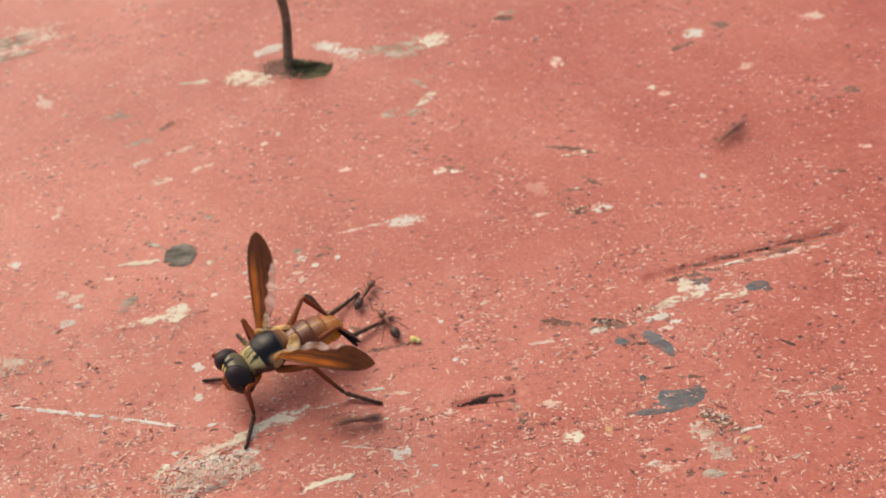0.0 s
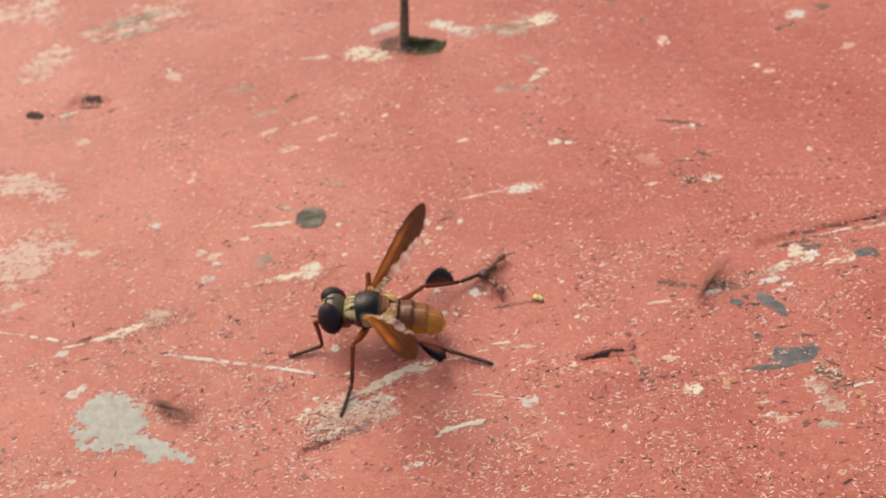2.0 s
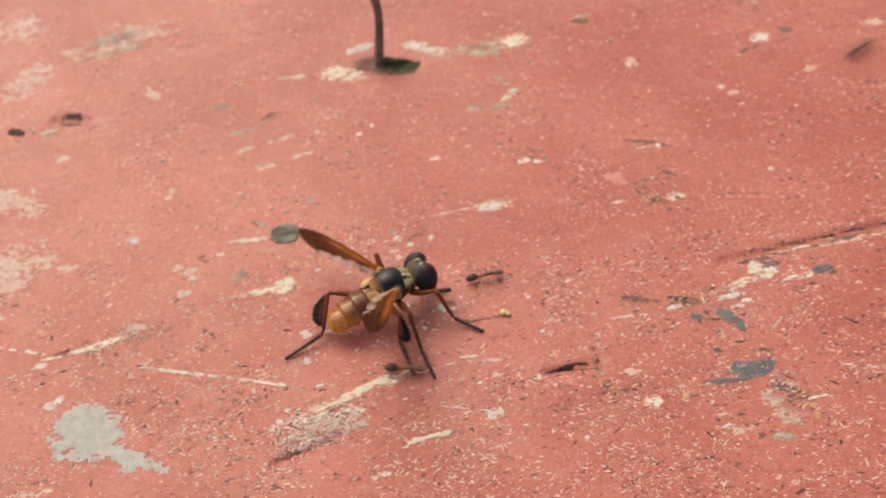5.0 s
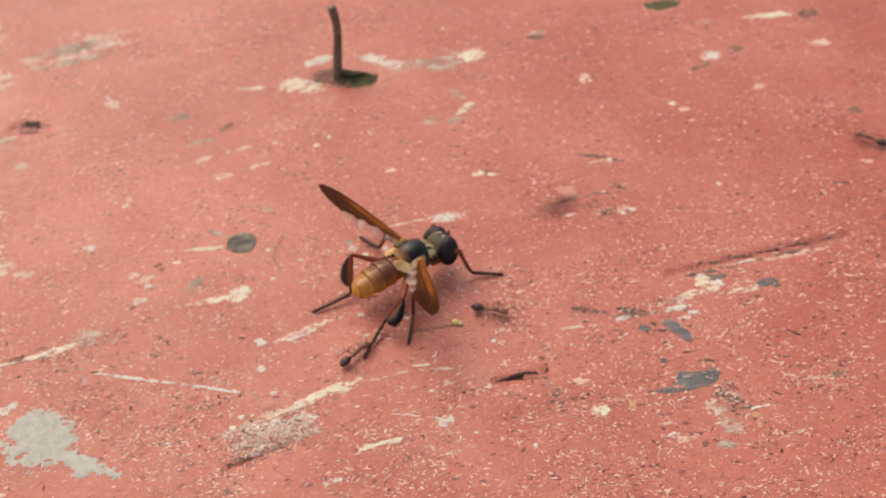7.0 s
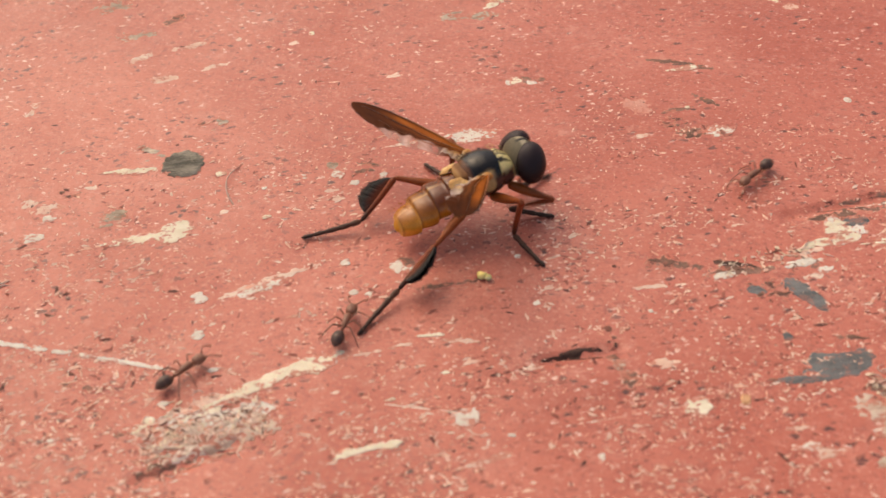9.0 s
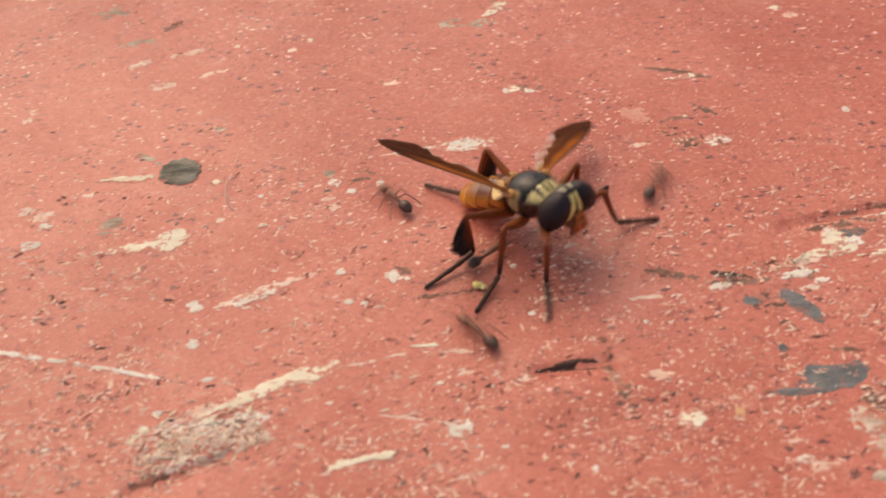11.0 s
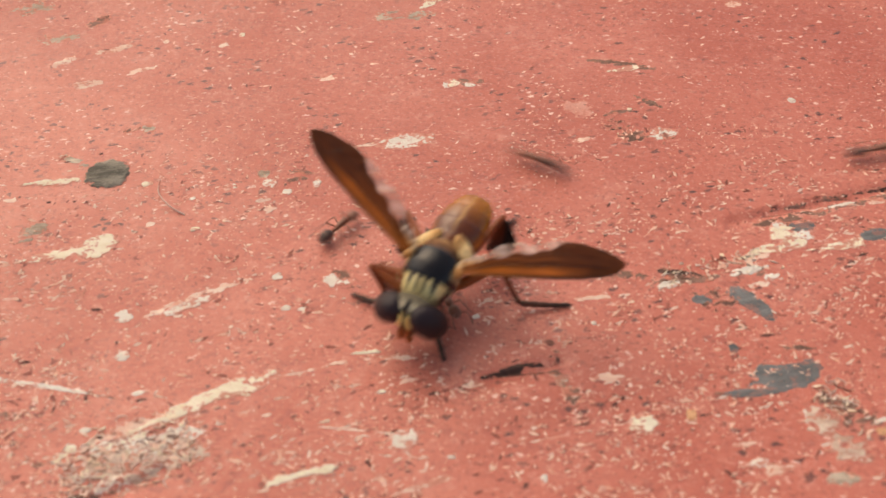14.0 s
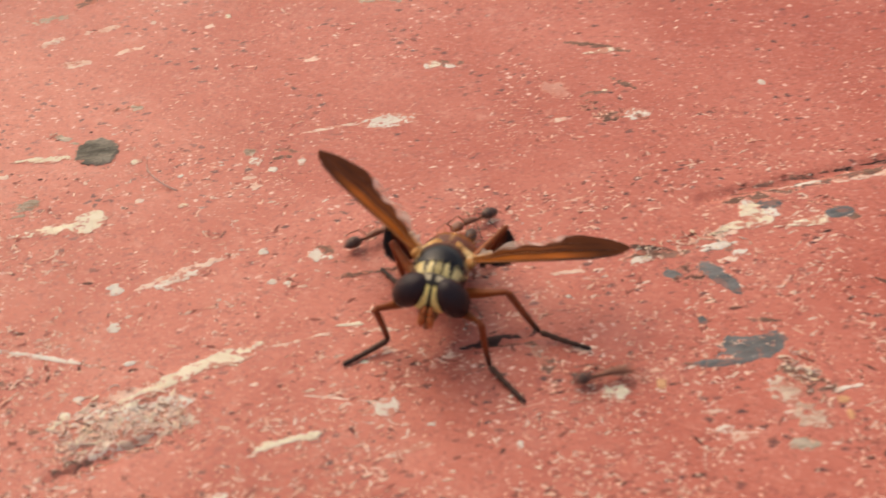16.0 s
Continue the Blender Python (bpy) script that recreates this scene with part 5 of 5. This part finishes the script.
    walk(ant_a, [(0.0, spot(32.9, 11.0, -146)), (0.1, spot(26.9, 7.0, -154)), (0.2, spot(20.2, 4.7, -142)), (0.3, spot(16.7, -0.8, -133)), (0.4, spot(12.4, -3.6, -156)), (0.5, spot(5.8, -5.7, -120)), (0.6, spot(8.6, -10.2, -111)), (0.7, spot(3.0, -13.2, -149)), (0.8, spot(-3.5, -17.3, -136)), (0.9, spot(-4.7, -20.4, -125)), (1.2, spot(-7.7, -23.1, -177)), (1.5, spot(-10.2, -20.5, -251)), (1.6, spot(-10.1, -15.8, -321)), (1.7, spot(-4.4, -15.8, -364)), (1.8, spot(3.6, -16.7, -351)), (1.9, spot(11.4, -13.4, -326)), (2.0, spot(17.4, -7.4, -312)), (2.1, spot(23.6, 0.3, -322)), (2.2, spot(31.8, 3.9, -337)), (2.3, spot(39.8, 7.0, -347)), (3.0, spot(49.1, 8.0, -272)), (8.3, spot(37.7, 10.1, -195)), (8.5, spot(33.5, 9.6, -163)), (8.6, spot(29.5, 7.7, -138)), (8.7, spot(25.7, 2.4, -137)), (9.5, spot(19.8, -1.1, -155)), (10.5, spot(13.4, -3.2, -166)), (10.8, spot(12.7, -2.8, -90)), (10.9, spot(15.6, -3.0, -13)), (11.0, spot(15.6, 0.5, 58)), (11.1, spot(15.1, 2.0, 138)), (11.2, spot(13.3, -2.2, 208)), (11.4, spot(13.4, -1.2, 138)), (11.5, spot(13.6, -1.1, 59)), (11.8, spot(14.0, -0.2, 60)), (12.0, spot(14.3, 0.2, -11)), (12.2, spot(16.0, -1.1, -45)), (12.3, spot(17.0, -2.4, -64)), (12.4, spot(17.2, -3.6, -115)), (12.5, spot(15.3, -6.2, -132)), (12.6, spot(13.9, -7.4, -164)), (12.8, spot(12.8, -7.0, -222)), (12.9, spot(11.7, -5.3, -237)), (13.0, spot(10.9, -4.0, -217)), (13.1, spot(10.1, -4.2, -297)), (13.2, spot(11.9, -3.4, -305)), (13.3, spot(12.1, -1.4, -271)), (13.4, spot(11.9, 4.1, -246)), (13.5, spot(7.8, 8.1, -193)), (13.6, spot(4.2, 5.8, -123)), (13.8, spot(6.7, 1.0, -65)), (14.0, spot(8.2, -2.3, -74)), (14.2, spot(8.4, -5.0, -87)), (14.5, spot(8.3, -6.4, -105)), (16.0, spot(8.1, -6.1, -105))])
    walk(ant_b, [(0.0, spot(-0.2, -13.3, 178)), (0.2, spot(-5.9, -13.1, 187)), (0.3, spot(-6.7, -14.1, 218)), (0.4, spot(-9.9, -16.2, 179)), (0.6, spot(-11.2, -14.0, 124)), (0.7, spot(-12.6, -12.2, 126)), (0.8, spot(-14.1, -10.0, 106)), (0.9, spot(-14.0, -7.3, 41)), (1.0, spot(-8.8, -5.5, 17)), (1.1, spot(-8.6, -5.7, -58)), (1.3, spot(-9.8, -6.0, -133)), (1.5, spot(-13.4, -7.3, -144)), (1.6, spot(-14.7, -9.4, -205)), (1.7, spot(-17.3, -5.5, -207)), (1.8, spot(-24.7, -4.3, -159)), (1.9, spot(-26.9, -9.1, -84)), (2.0, spot(-23.7, -12.9, -30)), (2.1, spot(-17.5, -14.6, -13)), (2.2, spot(-13.5, -15.3, -12)), (2.3, spot(-15.2, -15.1, -87)), (2.4, spot(-18.7, -19.1, -120)), (2.5, spot(-19.7, -22.7, -45)), (3.0, spot(-8.0, -29.2, -10)), (3.5, spot(8.6, -27.5, 13)), (3.6, spot(10.0, -25.1, 71)), (3.7, spot(10.5, -22.2, 91)), (3.8, spot(9.8, -15.1, 100)), (3.9, spot(9.1, -14.1, 77)), (4.0, spot(10.8, -10.8, 85)), (4.1, spot(9.8, -5.6, 99)), (4.2, spot(9.4, -1.9, 57)), (4.3, spot(14.1, 0.8, 38)), (4.4, spot(19.2, 5.6, 20)), (4.6, spot(28.2, 6.0, 29)), (4.8, spot(35.7, 14.8, 51)), (4.9, spot(38.1, 18.5, 47)), (5.0, spot(42.0, 21.5, 34)), (5.1, spot(48.0, 25.2, 35)), (6.0, spot(59.8, 33.6, -40)), (6.8, spot(29.8, 7.6, -115)), (7.2, spot(7.3, 5.8, -174)), (7.3, spot(12.9, 5.9, -99)), (7.4, spot(24.2, 6.6, -24)), (7.5, spot(34.6, 9.5, 16)), (7.6, spot(39.1, 10.9, -6)), (7.7, spot(44.0, 8.6, -81)), (7.8, spot(34.5, 3.1, -131)), (9.0, spot(36.7, -1.9, -135)), (10.3, spot(14.2, -16.6, -154)), (10.6, spot(9.6, -14.8, -202)), (10.8, spot(7.3, -13.7, -212)), (10.9, spot(6.5, -12.9, -226)), (11.0, spot(3.9, -10.3, -235)), (11.1, spot(3.8, -9.1, -235)), (11.2, spot(3.5, -10.2, -163)), (11.3, spot(4.0, -10.8, -163)), (11.4, spot(3.6, -10.9, -143)), (11.5, spot(0.8, -13.2, -154)), (11.6, spot(1.0, -12.1, -225)), (11.7, spot(0.1, -11.4, -234)), (11.8, spot(-0.2, -10.4, -234)), (12.0, spot(0.4, -11.5, -313)), (12.2, spot(0.6, -11.1, -258)), (12.4, spot(0.1, -9.8, -273)), (12.5, spot(0.9, -7.7, -268)), (12.6, spot(-0.0, -7.6, -191)), (12.8, spot(-11.1, -5.2, -225)), (12.9, spot(-13.3, 5.4, -264)), (13.0, spot(-12.8, 10.2, -289)), (13.1, spot(-9.0, 17.8, -308)), (13.2, spot(-3.6, 22.1, -338)), (13.3, spot(-1.6, 20.8, -389)), (13.4, spot(2.7, 18.6, -392)), (13.5, spot(8.7, 14.6, -405)), (13.6, spot(13.3, 8.1, -417)), (13.7, spot(16.7, 2.0, -405)), (13.8, spot(20.7, 0.9, -363)), (13.9, spot(27.4, 1.4, -362)), (14.0, spot(32.1, 0.6, -354)), (14.1, spot(36.5, 2.3, -297)), (14.4, spot(40.0, 16.3, -266)), (14.5, spot(35.8, 13.9, -192)), (14.6, spot(32.3, 10.0, -127)), (14.7, spot(29.6, 5.6, -111)), (14.8, spot(30.7, 5.5, -111)), (14.9, spot(29.3, 6.4, -184)), (15.0, spot(26.5, 6.6, -181)), (15.1, spot(24.4, 6.6, -154)), (15.2, spot(22.5, 4.8, -141)), (15.3, spot(18.0, 1.3, -138)), (15.4, spot(14.4, -2.5, -143)), (15.5, spot(11.7, -3.3, -160)), (15.6, spot(9.3, -4.5, -156)), (15.8, spot(8.7, -4.7, -156)), (16.0, spot(8.8, -3.9, -156))])
    walk(ant_c, [(0.0, spot(2.6, -4.9, 111)), (0.5, spot(1.9, -3.0, 133)), (1.0, spot(-1.0, -1.0, 208)), (1.5, spot(0.4, -4.1, 283)), (2.0, spot(0.9, -4.4, 301)), (2.3, spot(1.3, -5.7, 289)), (2.4, spot(2.7, -9.4, 319)), (2.5, spot(8.7, -12.0, 317)), (2.6, spot(9.1, -15.3, 261)), (2.7, spot(7.5, -18.9, 238)), (2.8, spot(5.1, -21.9, 246)), (2.9, spot(5.3, -23.9, 321)), (3.0, spot(8.1, -22.0, 396)), (3.1, spot(11.0, -18.2, 414)), (3.2, spot(14.2, -13.7, 423)), (3.3, spot(15.6, -9.1, 456)), (3.4, spot(13.3, -5.2, 497)), (3.5, spot(7.4, -1.4, 516)), (3.6, spot(2.5, -0.5, 536)), (3.7, spot(-0.2, -0.8, 562)), (3.8, spot(-1.0, -1.9, 606)), (4.2, spot(-0.9, -2.5, 609)), (4.6, spot(-1.4, -2.9, 684)), (4.8, spot(1.4, -2.4, 726)), (5.0, spot(3.1, -2.4, 726)), (5.2, spot(2.0, -2.3, 678)), (6.0, spot(4.9, -4.1, 688)), (7.2, spot(7.5, -5.8, 703)), (7.3, spot(8.0, -5.1, 777)), (7.4, spot(9.3, -3.1, 766)), (7.5, spot(11.2, -1.9, 784)), (7.6, spot(12.8, 3.9, 801)), (7.7, spot(13.1, 11.2, 832)), (7.8, spot(8.7, 12.7, 859)), (7.9, spot(3.3, 15.9, 874)), (8.0, spot(-1.3, 17.3, 907)), (8.1, spot(-8.7, 15.8, 921)), (8.2, spot(-14.5, 12.3, 942)), (8.3, spot(-17.3, 8.2, 967)), (8.4, spot(-19.1, 1.2, 983)), (8.5, spot(-18.6, -3.3, 1009)), (8.6, spot(-15.8, -8.3, 1018)), (8.7, spot(-13.9, -12.4, 1064)), (9.3, spot(-11.4, -9.5, 1127)), (10.2, spot(-0.7, 1.3, 1124)), (10.8, spot(0.1, 1.4, 1124)), (11.0, spot(0.1, 1.2, 1204)), (11.2, spot(-1.8, 0.0, 1273)), (11.5, spot(-1.4, 0.9, 1200)), (12.0, spot(-0.7, 0.7, 1121)), (12.5, spot(-0.7, 0.3, 1121)), (13.0, spot(-1.0, 0.0, 1051)), (13.5, spot(-1.0, -0.7, 1051)), (13.9, spot(-0.9, -0.3, 1053)), (14.0, spot(0.2, -1.3, 1123)), (14.2, spot(-3.0, 3.1, 1202)), (14.3, spot(-6.4, 6.4, 1258)), (14.4, spot(-12.0, 3.4, 1299)), (14.5, spot(-16.6, -1.9, 1320)), (14.6, spot(-18.3, -7.5, 1341)), (14.7, spot(-18.3, -13.4, 1364)), (14.8, spot(-15.8, -17.6, 1378)), (14.9, spot(-14.2, -21.0, 1413)), (15.2, spot(-0.7, -25.2, 1431)), (15.3, spot(8.4, -24.6, 1454)), (15.4, spot(9.8, -22.7, 1505)), (15.5, spot(10.1, -20.7, 1533)), (15.6, spot(9.6, -16.1, 1547)), (15.8, spot(8.8, -16.6, 1470)), (16.0, spot(13.3, -16.2, 1446))])
    walk(ant_d, [(0.0, spot(0.1, -28.6, 175)), (7.7, spot(-3.2, -28.2, 116)), (7.9, spot(-3.8, -21.6, 80)), (8.0, spot(-3.2, -17.8, 69)), (8.1, spot(0.1, -12.2, 49)), (8.2, spot(5.2, -8.2, 22)), (8.3, spot(9.5, -8.5, 22)), (8.4, spot(9.4, -6.6, 56)), (8.5, spot(13.1, -3.0, 41)), (8.6, spot(20.1, 2.5, 39)), (8.7, spot(25.4, 7.1, 43)), (8.8, spot(31.7, 13.4, 31)), (9.5, spot(40.5, 16.5, -36)), (10.5, spot(5.3, -28.1, -118)), (11.7, spot(-8.2, -21.0, -191)), (11.9, spot(-5.7, -18.9, -268)), (12.0, spot(-1.1, -18.6, -331)), (12.1, spot(1.8, -14.7, -306)), (12.2, spot(2.7, -13.4, -268)), (12.3, spot(1.7, -12.3, -207)), (12.5, spot(0.4, -12.1, -216)), (12.6, spot(-0.5, -10.7, -190)), (12.8, spot(-3.6, -11.4, -132)), (12.9, spot(-5.3, -16.1, -109)), (13.0, spot(-6.5, -20.2, -71)), (13.1, spot(-3.2, -22.3, -15)), (13.2, spot(1.3, -22.2, 29)), (13.3, spot(2.0, -19.5, 78)), (13.4, spot(2.6, -15.8, 80)), (13.5, spot(3.4, -11.8, 50)), (13.6, spot(5.0, -12.9, 1)), (13.7, spot(8.2, -11.8, 31)), (13.8, spot(13.2, -8.0, 50)), (13.9, spot(15.7, -2.9, 94)), (14.0, spot(12.6, 2.7, 142)), (14.1, spot(5.4, 5.3, 186)), (14.2, spot(-0.9, 1.3, 203)), (14.3, spot(-2.8, 1.8, 216)), (14.4, spot(-5.5, -2.0, 244)), (14.5, spot(-6.2, -4.6, 258)), (14.6, spot(-6.1, -4.8, 337)), (14.7, spot(-3.5, -3.7, 367)), (14.8, spot(1.2, -4.1, 347)), (14.9, spot(2.0, -5.0, 347)), (15.0, spot(2.0, -4.5, 347)), (15.1, spot(2.1, -4.6, 347)), (15.2, spot(2.6, -4.2, 347)), (15.3, spot(2.4, -4.6, 270)), (15.4, spot(0.6, -3.9, 195)), (15.5, spot(0.5, -3.4, 195)), (15.6, spot(0.7, -4.3, 270)), (15.8, spot(0.7, -5.1, 347)), (16.0, spot(2.6, -4.4, 382))])
    walk(ant_e, [(0.0, spot(1.0, -1.6, 60)), (0.3, spot(0.4, -1.7, 55)), (0.6, spot(0.3, -2.5, 50)), (1.0, spot(0.3, -4.6, 40)), (1.5, spot(-0.3, -4.9, 35)), (2.0, spot(1.2, -2.8, 45)), (2.3, spot(1.4, -3.0, 20)), (2.5, spot(1.4, -3.1, 20)), (2.7, spot(-0.8, -4.4, 25)), (3.0, spot(-1.4, -5.9, 0)), (3.3, spot(0.2, -11.4, -40)), (3.6, spot(1.0, -11.2, 10)), (4.0, spot(-0.9, -11.3, 8)), (4.3, spot(-0.9, -11.3, 5)), (4.6, spot(-1.8, -11.1, 0)), (4.9, spot(-3.0, -11.3, -10)), (5.2, spot(-5.6, -10.6, -15)), (7.3, spot(-3.9, -8.9, 50)), (7.7, spot(-3.8, -9.2, 58)), (8.0, spot(-3.8, -9.9, 62)), (8.3, spot(-3.7, -9.6, 66)), (8.7, spot(-3.6, -9.6, 68)), (10.8, spot(-1.2, -8.5, 50)), (10.9, spot(2.0, -6.5, 40)), (11.1, spot(6.0, -3.4, 35)), (13.5, spot(6.8, -1.8, -20)), (14.0, spot(5.4, -7.6, -70)), (14.5, spot(7.2, -8.8, -40)), (16.0, spot(6.4, -9.6, -60))])
    walk(loose_fibre, [(0.0, spot(-12.5, -1.3, 42)), (1.5, spot(-12.1, -1.0, 44)), (3.5, spot(-12.0, -1.1, 35)), (4.5, spot(-11.8, -0.9, 45)), (5.2, spot(-10.0, 4.3, 81)), (7.5, spot(-10.1, 4.3, 87)), (8.0, spot(-10.1, 3.7, 84)), (11.0, spot(-9.9, 3.9, 85)), (12.5, spot(-10.0, 3.9, 83)), (14.5, spot(-9.5, 3.2, 121)), (16.0, spot(-9.5, 3.3, 121))])


motions()
